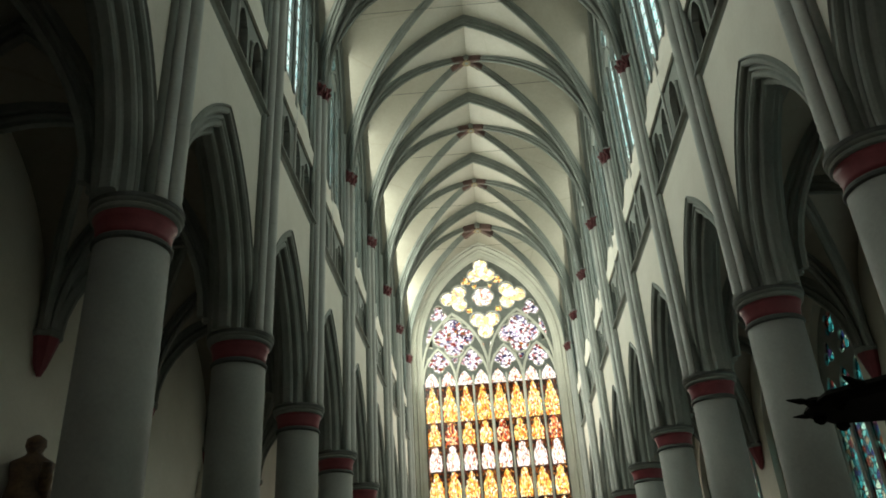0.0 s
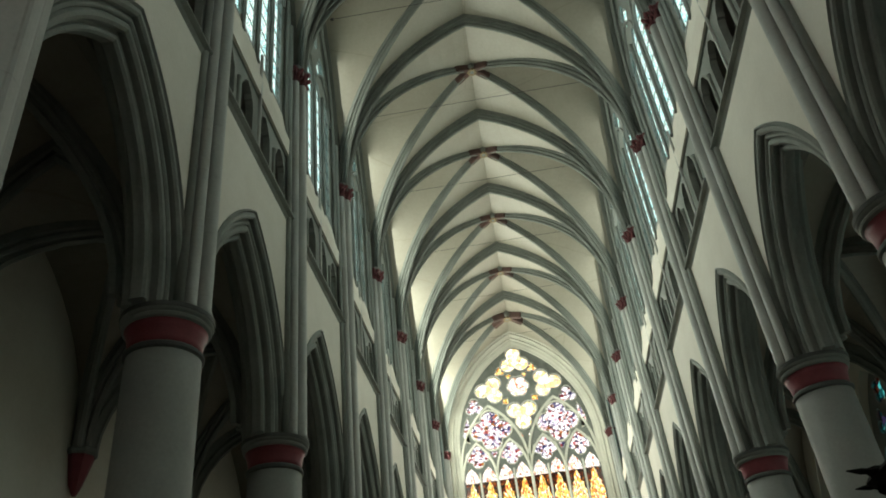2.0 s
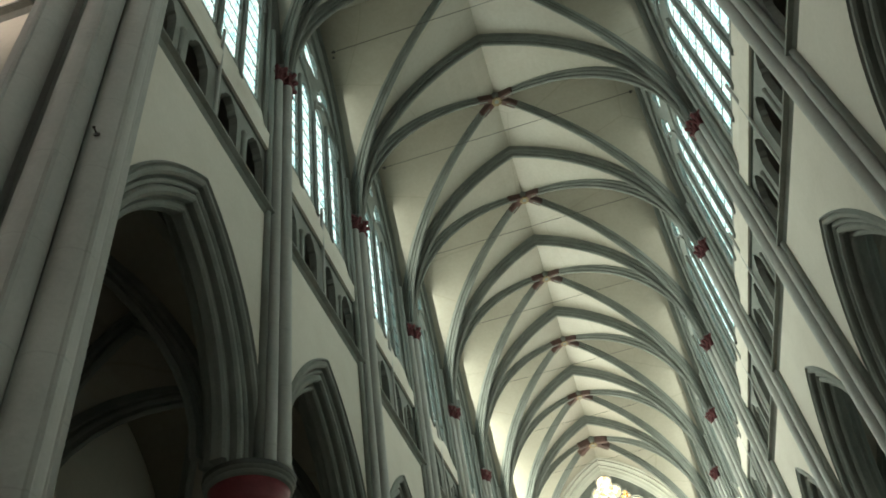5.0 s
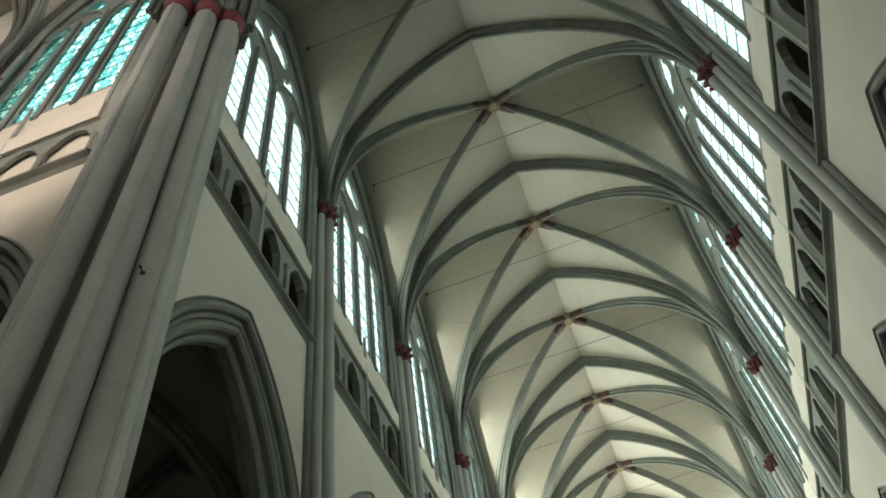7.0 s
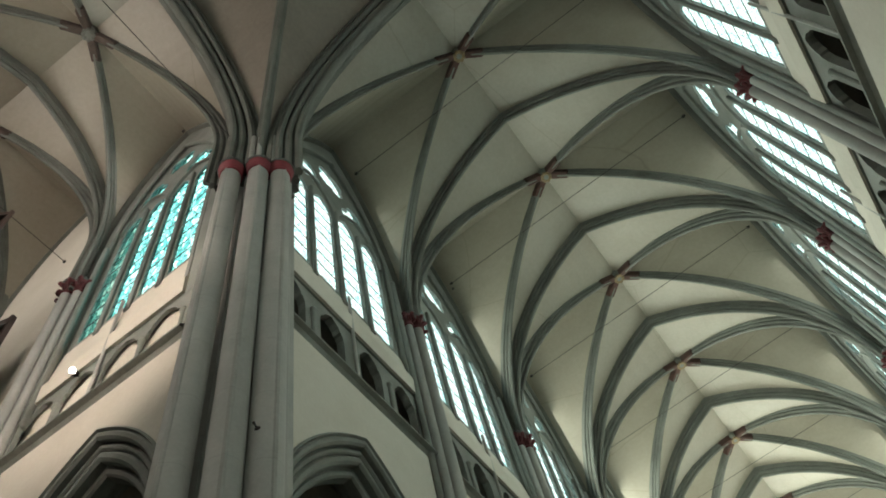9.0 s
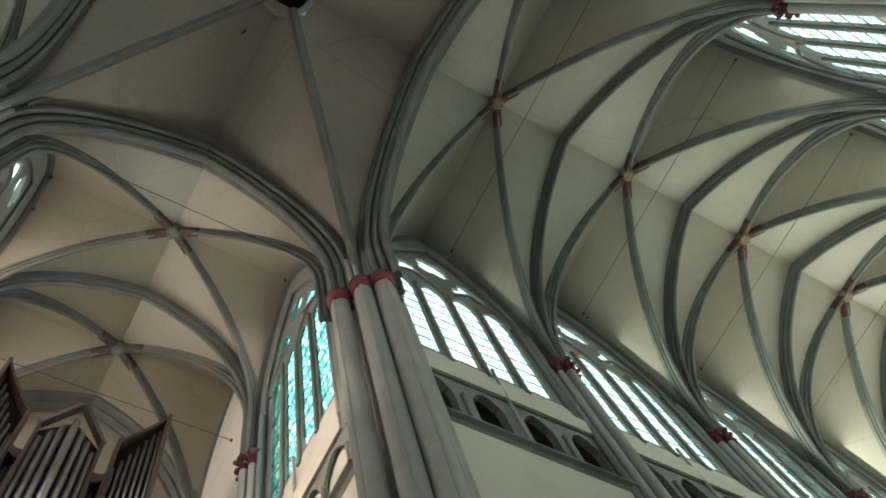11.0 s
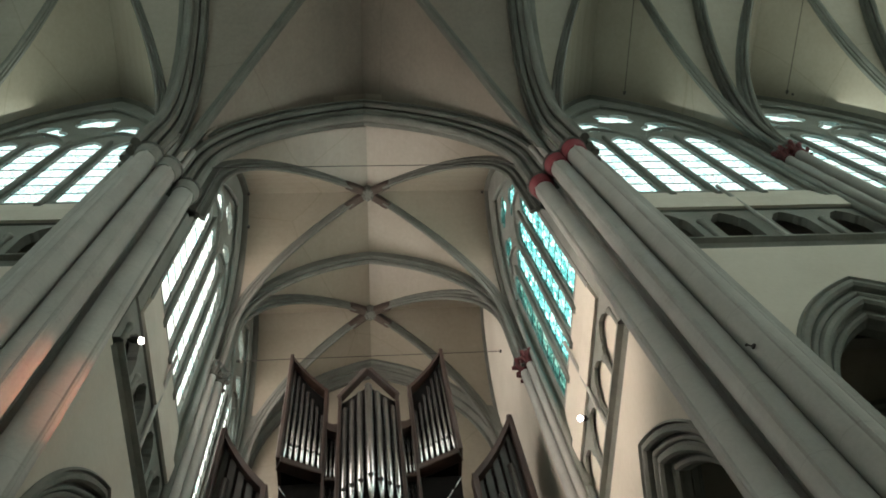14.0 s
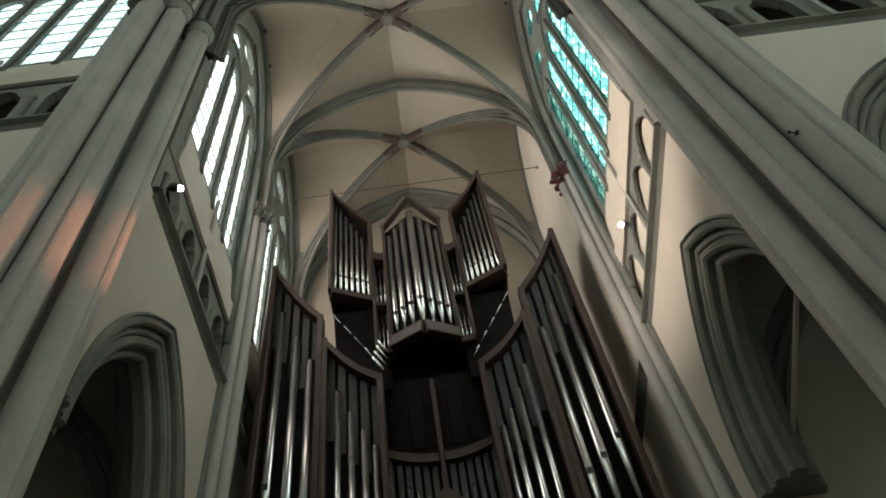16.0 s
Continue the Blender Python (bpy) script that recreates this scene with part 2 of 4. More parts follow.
def plate(outer, holes, y0, y1):
    """An upright plate with openings: loops of (x, z), thick from y0 to y1."""
    bm = bmesh.new()
    edges = []
    for lp in [outer] + list(holes):
        vs = [bm.verts.new((x, 0, z)) for x, z in lp]
        edges += [bm.edges.new((vs[i], vs[(i + 1) % len(vs)])) for i in range(len(vs))]
    bmesh.ops.triangle_fill(bm, use_beauty=True, use_dissolve=False, edges=edges, normal=(0, -1, 0))
    bm.verts.index_update()
    pts = [v.co.copy() for v in bm.verts]
    tris = [tuple(v.index for v in q.verts) for q in bm.faces]
    bm.free()
    n = len(pts)
    v = [Vector((p.x, y0, p.z)) for p in pts] + [Vector((p.x, y1, p.z)) for p in pts]
    f = list(tris) + [tuple(i + n for i in q[::-1]) for q in tris]
    k = 0
    for lp in [outer] + list(holes):
        m = len(lp)
        f += [(k + i, k + (i + 1) % m, n + k + (i + 1) % m, n + k + i) for i in range(m)]
        k += m
    return v, f


def opening(w, z0, zs, h, cx=0.0, n=8):
    """Loop of a pointed opening: half width w, foot z0, springing zs, rise h."""
    return [(cx - w, z0)] + [(cx + x, zs + z) for x, z in pointed(w, h, 0, n)] + [(cx + w, z0)]


def foil(cx, cz, size, lobes, turn=0.0, n=8, tight=0.52):
    """Loop of a trefoil or quatrefoil of the given radius."""
    out = []
    d, rho = size * tight, size * (1 - tight)
    if lobes == 3:
        d, rho = size * 0.5, size * 0.5
    m = lobes * n
    for i in range(m):
        t = 2 * math.pi * i / m
        best = 0
        for l in range(lobes):
            ph = t - radians(turn) - 2 * math.pi * l / lobes
            q = rho * rho - (d * math.sin(ph)) ** 2
            if q >= 0:
                best = max(best, d * math.cos(ph) + math.sqrt(q))
        best = best or d * 0.6
        out.append((cx + best * math.cos(t), cz + best * math.sin(t)))
    return out


def pane(loop, y):
    """A thin glass pane that fills a loop, cut a little larger than its opening."""
    cx, cz = sum(p[0] for p in loop) / len(loop), sum(p[1] for p in loop) / len(loop)
    big = [(cx + (x - cx) * 1.02, cz + (z - cz) * 1.01) for x, z in loop]
    return plate(big, [], y, y + 0.012)


def web(cx, cy, wx, wy, zs, h, w0, n=16, skip=0.0):
    """Four-part vault shell over a bay, half sizes wx and wy; the two pointed tunnels share the rise h."""
    r = (w0 * w0 + h * h) / (2 * w0)
    end = math.acos((r - w0) / r)
    u = [(r * math.cos(end * i / n) - (r - w0)) / w0 for i in range(n + 1)]
    z = [r * math.sin(end * i / n) for i in range(n + 1)]
    us = [-q for q in u] + u[-2::-1]
    hs = list(range(n + 1)) + list(range(n - 1, -1, -1))
    m = len(us)
    v = [Vector((cx + us[i] * wx, cy + us[j] * wy, zs + z[max(hs[i], hs[j])])) for i in range(m) for j in range(m)]
    f = []
    for i in range(m - 1):
        for j in range(m - 1):
            a, b, c, d = i * m + j, (i + 1) * m + j, (i + 1) * m + j + 1, i * m + j + 1
            if skip and Vector((v[a].x + v[c].x - 2 * cx, v[a].y + v[c].y - 2 * cy)).length / 2 < skip:
                continue
            if i == j:
                f += [(a, b, c), (a, c, d)]
            elif i + j == m - 2:
                f += [(a, b, d), (b, c, d)]
            else:
                f.append((a, b, c, d))
    return v, f


def place(things, poses):
    """Sets things at the first pose and copies of them at the rest."""
    for m in poses[1:]:
        for t in things:
            copy_thing(t, m)
    for t in things:
        t.matrix_basis = poses[0]


RIB = ((-.15, -.1), (-.15, .05), (-.06, .07), (-.075, .12), (-.125, .14), (-.11, .19), (-.045, .2), (-.055, .25), (-.085, .29), (-.035, .34), (.035, .34), (.085, .29), (.055, .25), (.045, .2), (.11, .19), (.125, .14), (.075, .12), (.06, .07), (.15, .05), (.15, -.1))
TRANSVERSE = ((-.22, -.6), (-.22, .06), (-.1, .07), (-.12, .13), (-.19, .16), (-.15, .23), (-.06, .2), (-.06, .26), (-.1, .31), (-.04, .38), (.04, .38), (.1, .31), (.06, .26), (.06, .2), (.15, .23), (.19, .16), (.12, .13), (.1, .07), (.22, .06), (.22, -.6))
WALLRIB = ((-.16, -.1), (-.16, .1), (-.08, .14), (-.10, .2), (0, .2), (.1, .14), (.1, -.1))
_half = ((.18, -1.3), (.18, -.15), (.36, -.1), (.36, .06), (.24, .03), (.25, .1), (.33, .15), (.31, .25), (.22, .26), (.13, .13), (.12, .24), (.19, .32), (.17, .41), (.09, .43), (.035, .34), (.04, .46), (.1, .53), (.06, .61), (0.0, .63))
GREAT = tuple((-a, b) for a, b in _half[:-1]) + tuple(_half[::-1])
BROAD = tuple((a * 1.15, b) for a, b in GREAT)
SLIM = tuple((a * .66, b if b > 0 else -.3) for a, b in TRANSVERSE)
DIAGONAL = tuple((a * .7, b) for a, b in RIB)
LEFT, RIGHT = 90, -90
BAYS = [(Y0 + (k + .5) * BAY) for k in range(N_NAVE)] + [-(Y0 + (k + .5) * BAY) for k in range(N_CHOIR)]
LINES = [Y0 + k * BAY for k in range(1, N_NAVE)] + [-(Y0 + k * BAY) for k in range(1, N_CHOIR)]


# ---- floor and outer shell ----
floor = tagged(part("floor", box(-16.2, 16.2, -22.5, 50.2, -0.3, 0), M_FLOOR), "worn grey stone slab floor of the church", "floor", kind="structure")


def shell(name, geo, mat=None, label="plain plastered church wall"):
    return tagged(part(name, geo, mat or M_WALL), label, "wall", kind="structure")


# ---- one bay of the elevation; local x along the wall, y out of the room ----
def elevation(width, arcade=True, windowed=True, glassmat=None, lit_back=False, zt=Z_STRING, zp=Z_SILL, zg=17.75, rise_a=4.38, dx=0.0, margin=.48, zl=22.15):
    hw = width / 2
    k = width / BAY
    out = []
    if arcade:
        aw = hw - 0.16
        arch = [(x + dx, Z_CAP + z) for x, z in pointed(aw, rise_a, .15, 18)]
        x0, x1 = min(-hw, dx - aw - .05), max(hw, dx + aw + .05)
        loop = [(x0, Z_CAP)] + arch + [(x1, Z_CAP), (x1, zt), (x0, zt)]
        out.append(tagged(part("wall_arcade", plate(loop, [], 0, .9), M_WALL), "smooth white plastered wall above a pointed arcade arch", "wall", kind="structure"))
        half = [(-.02, .1), (-.05, .14)]
        for y, b, r in ((.05, .22, .075), (.15, .36, .05), (.21, .49, .085), (.38, .65, .07)):
            half += [(y + r * math.cos(radians(d)), b + r * math.sin(radians(d))) for d in (235, 195, 150, 105, 65)]
            half.append((y + r * 1.25, b + r * .75))
        half = tuple(half) + ((.43, .72),)
        prof = half + tuple((.9 - y, b) for y, b in half[::-1])
        out.append(tagged(part("arcade_arch", arch_sweep((dx - aw, 0, Z_CAP), (dx + aw, 0, Z_CAP), rise_a, prof, (0, 1, 0), 26), M_STONE), "deeply moulded grey stone pointed arcade arch", "arch", "arcade arches", "structure"))
    else:
        out.append(shell("wall_transept", plate([(-hw, 0), (hw, 0), (hw, zt), (-hw, zt)], [], 0, .9)))
    course = [(-.16, 0.0), (-.16, .05), (-.05, .17), (.1, .17), (.1, -.12), (0, -.12), (-.06, -.03)]
    v = [Vector((s * hw, y, zt + z)) for s in (-1, 1) for y, z in course]
    m = len(course)
    out.append(tagged(part("string_course", (v, [(i, (i + 1) % m, m + (i + 1) % m, m + i) for i in range(m)]), M_STONE), "dark moulded stone string course below the triforium", "moulding", kind="structure"))
    if not windowed:
        out.append(shell("wall_transept", plate([(-hw, zt), (hw, zt), (hw, 28.4), (-hw, 28.4)], [], 0, .9)))
        return out
    # triforium
    gallery = tagged(new("triforium_gallery"), "grey stone wall gallery with four cusped dark openings", "gallery", "triforium galleries", "structure")
    holes = []
    for c in (-1.84, -.63, .63, 1.84):
        c *= k
        w = (.55 if lit_back else .38) * k
        zh = zp - .74
        rise = ((1, 0), (.97, .16), (.84, .3), (.7, .33), (.6, .45), (.36, .55))
        head = [(c - w, zt + .3)] + [(c - w * a, zh + b) for a, b in rise] + [(c, zh + .64)] + [(c + w * a, zh + b) for a, b in rise[::-1]] + [(c + w, zt + .3)]
        holes.append(head)
    part("screen", plate([(-hw, zt), (hw, zt), (hw, zp + .04), (-hw, zp + .04)], holes, .03 if lit_back else .06, .1 if lit_back else .24), M_STONE, gallery)
    # Deep galleries get plaster with shade in its colour, the lit one plain plaster.
    if not lit_back:
        part("back_wall", box(-hw, hw, .85, .95, zt, zp), M_SHADED, gallery, "plastered back wall of the gallery, darkened for its shade")
    else:
        part("back_wall", box(-hw, hw, .15, .36, zt + .06, zp - .01), M_WALL, gallery, "pale plastered back wall of the shallow gallery")
    gd = .36 if lit_back else .95
    part("gallery_floor", box(-hw, hw, .17, gd, zt - .1, zt + .05), M_SHADED, gallery)
    part("gallery_roof", box(-hw, hw, .17, gd, zp + .0, zp + .1), M_SHADED, gallery)
    for c in (-2.45, -1.25, 1.25, 2.45):
        part("colonnette", lathe([(.06, zt + .2), (.05, zt + .2 + .1), (.05, zp - .75), (.08, zp - .69), (.07, zp - .6)], 10, c * k, .04), M_STONE, gallery, smooth=True)
    part("colonnette", lathe([(.05, zt + .15), (.04, zt + .2 + .1), (.04, zg - .2)], 10, 0, -.02), M_SHAFT, gallery, smooth=True)
    out.append(gallery)
    # parapet and window
    sd = .42 if lit_back else .95
    sill = [(-.04, zp + .02), (-.06, zp + .56), (.0, zp + .64), (.14, zg - .15), (sd, zg - .15), (sd, zp + .1)]
    m = len(sill)
    v = [Vector((s * (hw - .32), y, z)) for s in (-1, 1) for y, z in sill]
    f = [(i, (i + 1) % m, m + (i + 1) % m, m + i) for i in range(m)] + [tuple(range(m))[::-1], tuple(range(m, 2 * m))]
    out.append(tagged(part("window_sill", (v, f), M_WALL), "white plastered sloping sill under a church window", "sill", kind="structure"))
    ow = hw - margin
    zs, rise = 21.9, 4.75
    out.append(tagged(part("wall_clerestory", plate([(-hw, zp), (hw, zp), (hw, 28.4), (-hw, 28.4)], [opening(ow, zp + .4, zs, rise, 0, 14)], .02, .4), M_STONE), "grey stone wall round a tall pointed window", "wall", kind="structure"))
    win = tagged(new("window_1"), "tall pointed church window of four leaded lights with stone tracery", "window", "clerestory windows", "structure")
    mould = ((0, -.02), (0, .08), (.06, .12), (.1, .06), (.16, .1), (.14, .2), (.16, .22), (.16, -.02))
    part("window_surround", arch_sweep((-ow, 0, zs), (ow, 0, zs), rise, mould, (0, 1, 0), 14, stilt=zs - zp - .7), M_STONE, win)
    gw = ow - .2
    q = gw / 4
    lw = q - .125
    lan = [opening(lw, zg, zl, lw * 1.75, c * q, 6) for c in (-3, -1, 1, 3)]
    tre = [foil(-2 * q, zl + 1.72, q * 1.27, 3, 90), foil(2 * q, zl + 1.72, q * 1.27, 3, 90), foil(0, zl + 2.9, q * 1.28, 4, 45)]
    part("tracery", plate(opening(ow, zp + .6, zs, rise, 0, 14), lan + tre, .15, .23), M_STONE, win, "grey stone mullions and trefoil tracery")
    for c in (-2, 0, 2):
        part("mullion", lathe([(.075, zg - .4), (.06, zg - .2), (.06, zl + .45)], 8, c * q, .11), M_STONE, win, smooth=True)
    for s in (-1, 1):
        part("subarch", arch_sweep((2 * q * s - 2 * q + .03, .12, zl - .15), (2 * q * s + 2 * q - .03, .12, zl - .15), q * 3.1, ((-.04, -.05), (-.04, .03), (.04, .05), (.04, -.05)), (0, 1, 0), 8), M_STONE, win)
    for lp in lan + tre:
        g = part("pane", pane(lp, .185), glassmat or M_LIGHTGLASS, win)
        g.visible_shadow = False
    for lp in lan:
        x0, x1 = lp[0][0], lp[-1][0]
        part("saddle_bars", join(*[box(x0, x1, .165, .18, zg + .62 * i, zg + .036 + .62 * i) for i in range(1, int((zl + .15 - zg) / .62) + 1)]), M_IRON, win)
    out.append(win)
    return out


def wall_pose(side, y):
    return pose(side * W_FACE, y, 0, 0, 0, LEFT if side < 0 else RIGHT)


nave_poses = [wall_pose(s, y) for s in (-1, 1) for y in BAYS]
place(elevation(BAY), nave_poses)
tw = TX[0] - TX[1]
tcx = [(TX[0] + TX[1]) / 2, (TX[1] + TX[2]) / 2]
TY = 0.08             # transept axis
Z_STILT = 21.9        # where the transept vault begins to curve
LOW = dict(zt=13.05, zp=14.7, zg=16.8, rise_a=3.7, margin=.36, zl=22.4)
place(elevation(tw, glassmat=M_TEALGLASS, lit_back=True, dx=.7, **LOW), [pose(tcx[0], TY + T_FACE, 0)])
place(elevation(tw, dx=-.4, **LOW), [pose(tcx[0], TY - T_FACE, 0, 0, 0, 180)])
place(elevation(tw, arcade=False, windowed=False, **LOW), [pose(tcx[1], TY + T_FACE, 0)])
place(elevation(tw, arcade=False, **LOW), [pose(tcx[1], TY - T_FACE, 0, 0, 0, 180)])

SKY = (0.93, 1.0, 0.845)
for s in (-1, 1):
    for y in BAYS:
        k = (y - Y0) / BAY
        sky_share = (.1 + .42 * k + .045 * k * k) if y > 0 else .7
        daylight(wall_pose(s, y) @ pose(0, -.32, 21.4), 4.6, 7.4, sky_share * (2.1 if s < 0 else .72), SKY)
WARM = (1.0, 0.9, 0.82)
daylight(pose(tcx[0], TY + T_FACE - .02, 21.2), 3.0, 8.2, 2.4, WARM)
for c in tcx:
    daylight(pose(c, TY - T_FACE + .02, 21.2, 0, 0, 180), 3.0, 8.2, 3.4, (1.0, .82, .72))


def hazy_sky(name, geo, strength, colour):
    """Bright plain sky outside the windows."""
    mat, nt, p = shader(name, 1.0)
    p.inputs["Base Color"].default_value = (0, 0, 0, 1)
    p.inputs["Emission Color"].default_value, p.inputs["Emission Strength"].default_value = (*colour, 1), strength
    return tagged(part("backdrop", geo, mat), "bright hazy sky outside the church windows", "sky", kind="structure")


HAZE = (0.82, 1.0, 0.98)
for s in (-1, 1):
    for ya, yb in ((5.6, Y_WEST + .5), (-21.9, -5.6)):
        hazy_sky("hazy_sky", box(*sorted((s * 6.7, s * 6.72)), ya, yb, 16.4, 34), 2.25, HAZE)
    hazy_sky("hazy_sky", box(-27, -6.75, *sorted((s * 5.4, s * 5.42)), 13.4, 34), 3.1, (1, .98, .92) if s < 0 else HAZE)
hazy_sky("hazy_sky_west", box(-9, 9, Y_WEST + 2.5, Y_WEST + 2.52, 0, 34), 2.7, (1, .98, .94))
hazy_sky("hazy_sky_low", box(AISLE + 1.6, AISLE + 1.62, 0, Y_WEST + 1, 0, 20), 2.4, (.85, 1, .97))

# ---- closing walls ----
shell("wall_choir_end", box(-6.3, 6.3, -(Y0 + N_CHOIR * BAY) - .6, -(Y0 + N_CHOIR * BAY), 0, 28.4))
# Darker vault plaster here puts the shade behind the organ into the wall's colour.
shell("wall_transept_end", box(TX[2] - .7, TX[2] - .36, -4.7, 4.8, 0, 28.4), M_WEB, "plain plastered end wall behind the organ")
for s in (-1, 1):
    shell("wall_transept_far", box(5.9, 10.9, s * T_FACE - (.5 if s < 0 else 0), s * T_FACE + (.5 if s > 0 else 0), 0, 28.4))
    shell("wall_aisle_end", box(s * 8.3 - 2.1, s * 8.3 + 2.1, Y_WEST + .1, Y_WEST + .7, 0, 13.2))
    shell("wall_aisle_end", box(s * 8.3 - 2.1, s * 8.3 + 2.1, -22.0, -21.5, 0, 13.2))
    # Same plaster with the shade in its colour, closing off behind the galleries.
    shell("wall_gallery_top", box(*sorted((s * 6.2, s * 6.4)), Y0 + .2, Y_WEST, 12.0, 14.3), M_SHADED)
    shell("wall_gallery_top", box(*sorted((s * 6.2, s * 6.4)), -21.5, -Y0 - .2, 12.0, 14.3), M_SHADED)
# Unseen window, added so that fill light reaches the piers and the organ.
def fill_window():
    lan = [opening(.62, 7.0, 18.5, 1.2, c, 6) for c in (-2.25, -.75, .75, 2.25)]
    tre = [foil(-1.5, 21.1, .85, 4, 45), foil(1.5, 21.1, .85, 4, 45), foil(0, 23.0, 1.0, 6)]
    wall = shell("wall_transept_far", plate([(-4.7, 0), (4.7, 0), (4.7, 28.4), (-4.7, 28.4)], [opening(3.1, 6.7, 19.0, 6.0, 0, 12)], 0, .5))
    win = tagged(new("unseen_fill_window"), "unseen leaded window added opposite the organ as fill light", "window", kind="structure")
    part("tracery", plate(opening(3.11, 6.68, 19.0, 6.01, 0, 12), lan + tre, .15, .3), M_STONE, win)
    for lp in lan + tre:
        part("pane", pane(lp, .22), M_LIGHTGLASS, win).visible_shadow = False
    return [wall, win]


place(fill_window(), [pose(10.9, 0, 0, 0, 0, RIGHT)])
# Glowing panel and lamp of the added window; they brighten crossing and transept.
hazy_sky("hazy_sky", box(12.4, 12.42, -5, 5, 0, 34), 2.6, HAZE)
daylight(pose(10.88, 0, 14.5, 0, 0, RIGHT), 5.6, 14.0, 1.4, (1, .88, .76))
shell("wall_aisle_left", box(-AISLE - .6, -AISLE, 5.05, Y_WEST + .7, 0, 13.2))
shell("wall_aisle_left", box(-AISLE - .6, -AISLE, -22, -5.05, 0, 13.2))
shell("wall_aisle_right_choir", box(AISLE, AISLE + .6, -22, 4.88, 0, 13.2))

# ---- aisles ----
def aisle_bay():
    """Outer aisle wall with a stained window of three lights."""
    hw = BAY / 2
    lan = [opening(.45, 4.2, 8.5, .75, c, 6) for c in (-1.1, 0, 1.1)]
    tre = [foil(-.62, 9.85, .42, 3, 90), foil(.62, 9.85, .42, 3, 90), foil(0, 10.65, .42, 4, 45)]
    wall = shell("wall_aisle_right", plate([(-hw, 0), (hw, 0), (hw, 13.2), (-hw, 13.2)], [opening(1.75, 4.0, 8.6, 2.75, 0, 10)], 0, .6))
    win = tagged(new("window_2"), "stained aisle window of three lights with trefoils", "window", "aisle windows", "structure")
    part("tracery", plate(opening(1.76, 3.98, 8.6, 2.76, 0, 10), lan + tre, .28, .42), M_STONE, win)
    for lp in lan + tre:
        part("pane", pane(lp, .35), M_AISLEGLASS, win).visible_shadow = False
    return [wall, win]


place(aisle_bay(), [pose(AISLE, y, 0, 0, 0, RIGHT) for y in BAYS[:N_NAVE]])
for y in BAYS[:N_NAVE]:
    daylight(pose(AISLE + .02, y, 7.4, 0, 0, RIGHT), 3.0, 6.4, .35, SKY)

cv = []
for s in (-1, 1):
    for y in BAYS:
        cv.append(web(s * 8.3, y, 2.02, BAY / 2, 8.8, 3.9, 2.4, 8))
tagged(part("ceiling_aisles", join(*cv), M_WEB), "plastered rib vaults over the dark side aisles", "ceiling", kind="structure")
ends = [Y0 + .2, -(Y0 + .2)]
for s in (-1, 1):
    for y in LINES + ends:
        tagged(part("aisle_rib", arch_sweep((s * 6.3, y, 8.8), (s * AISLE, y, 8.8), 3.9, TRANSVERSE, (0, 1, 0), 8, 2.4), M_STONE), "grey stone rib of an aisle vault", "vault rib", "aisle ribs", "structure")
    for y in BAYS:
        for d in (-1, 1):
            a, b = Vector((s * 6.3, y - d * BAY / 2, 8.8)), Vector((s * AISLE, y + d * BAY / 2, 8.8))
            side = (b - a).cross(UP).normalized()
            tagged(part("aisle_rib", arch_sweep(a, b, 3.9, RIB, side, 8, 2.4), M_STONE), "grey stone rib of an aisle vault", "vault rib", "aisle ribs", "structure")


def corbel():
    c = tagged(new("corbel"), "pointed corbel painted red under aisle vault ribs", "corbel", "corbels")
    part("bell", lathe([(.05, 7.85), (.14, 8.05), (.3, 8.62), (.32, 8.7)], 8), M_RED, c)
    part("abacus", lathe([(.34, 8.7), (.38, 8.75), (.38, 8.84), (.3, 8.9)], 8), M_STONE, c)
    return c


place([corbel()], [pose(s * (AISLE - .12), y, 0) for s in (-1, 1) for y in LINES])


# ---- columns ----
def column():
    c = tagged(new("column"), "round pale stone column with a red-painted capital", "column", "arcade columns")
    part("base", lathe([(.95, 0), (.95, .35), (.82, .42), (.86, .5), (.72, .6), (.64, .66)], 16), M_STONE, c)
    part("shaft", lathe([(.575, .66), (.565, 7.7)], 36), M_COLUMN, c, smooth=True)
    part("necking", lathe([(.57, 7.62), (.605, 7.65), (.605, 7.7), (.57, 7.74)], 36), M_RIM, c, "dark ring below the capital")
    part("bell", lathe([(.56, 7.72), (.565, 7.84), (.59, 8.0), (.635, 8.1)], 36), M_RED, c, "red-painted bell of the capital", True)
    part("abacus", lathe([(.625, 8.09), (.675, 8.12), (.69, 8.16), (.665, 8.19), (.7, 8.22), (.715, 8.25)], 36), M_STONE, c)
    part("rim", lathe([(.72, 8.25), (.725, 8.28), (.725, 8.33), (.65, 8.36)], 36), M_RIM, c, "black upper edge of the capital")
    return c


place([column()], [pose(s * 5.72, y, 0) for s in (-1, 1) for y in LINES])


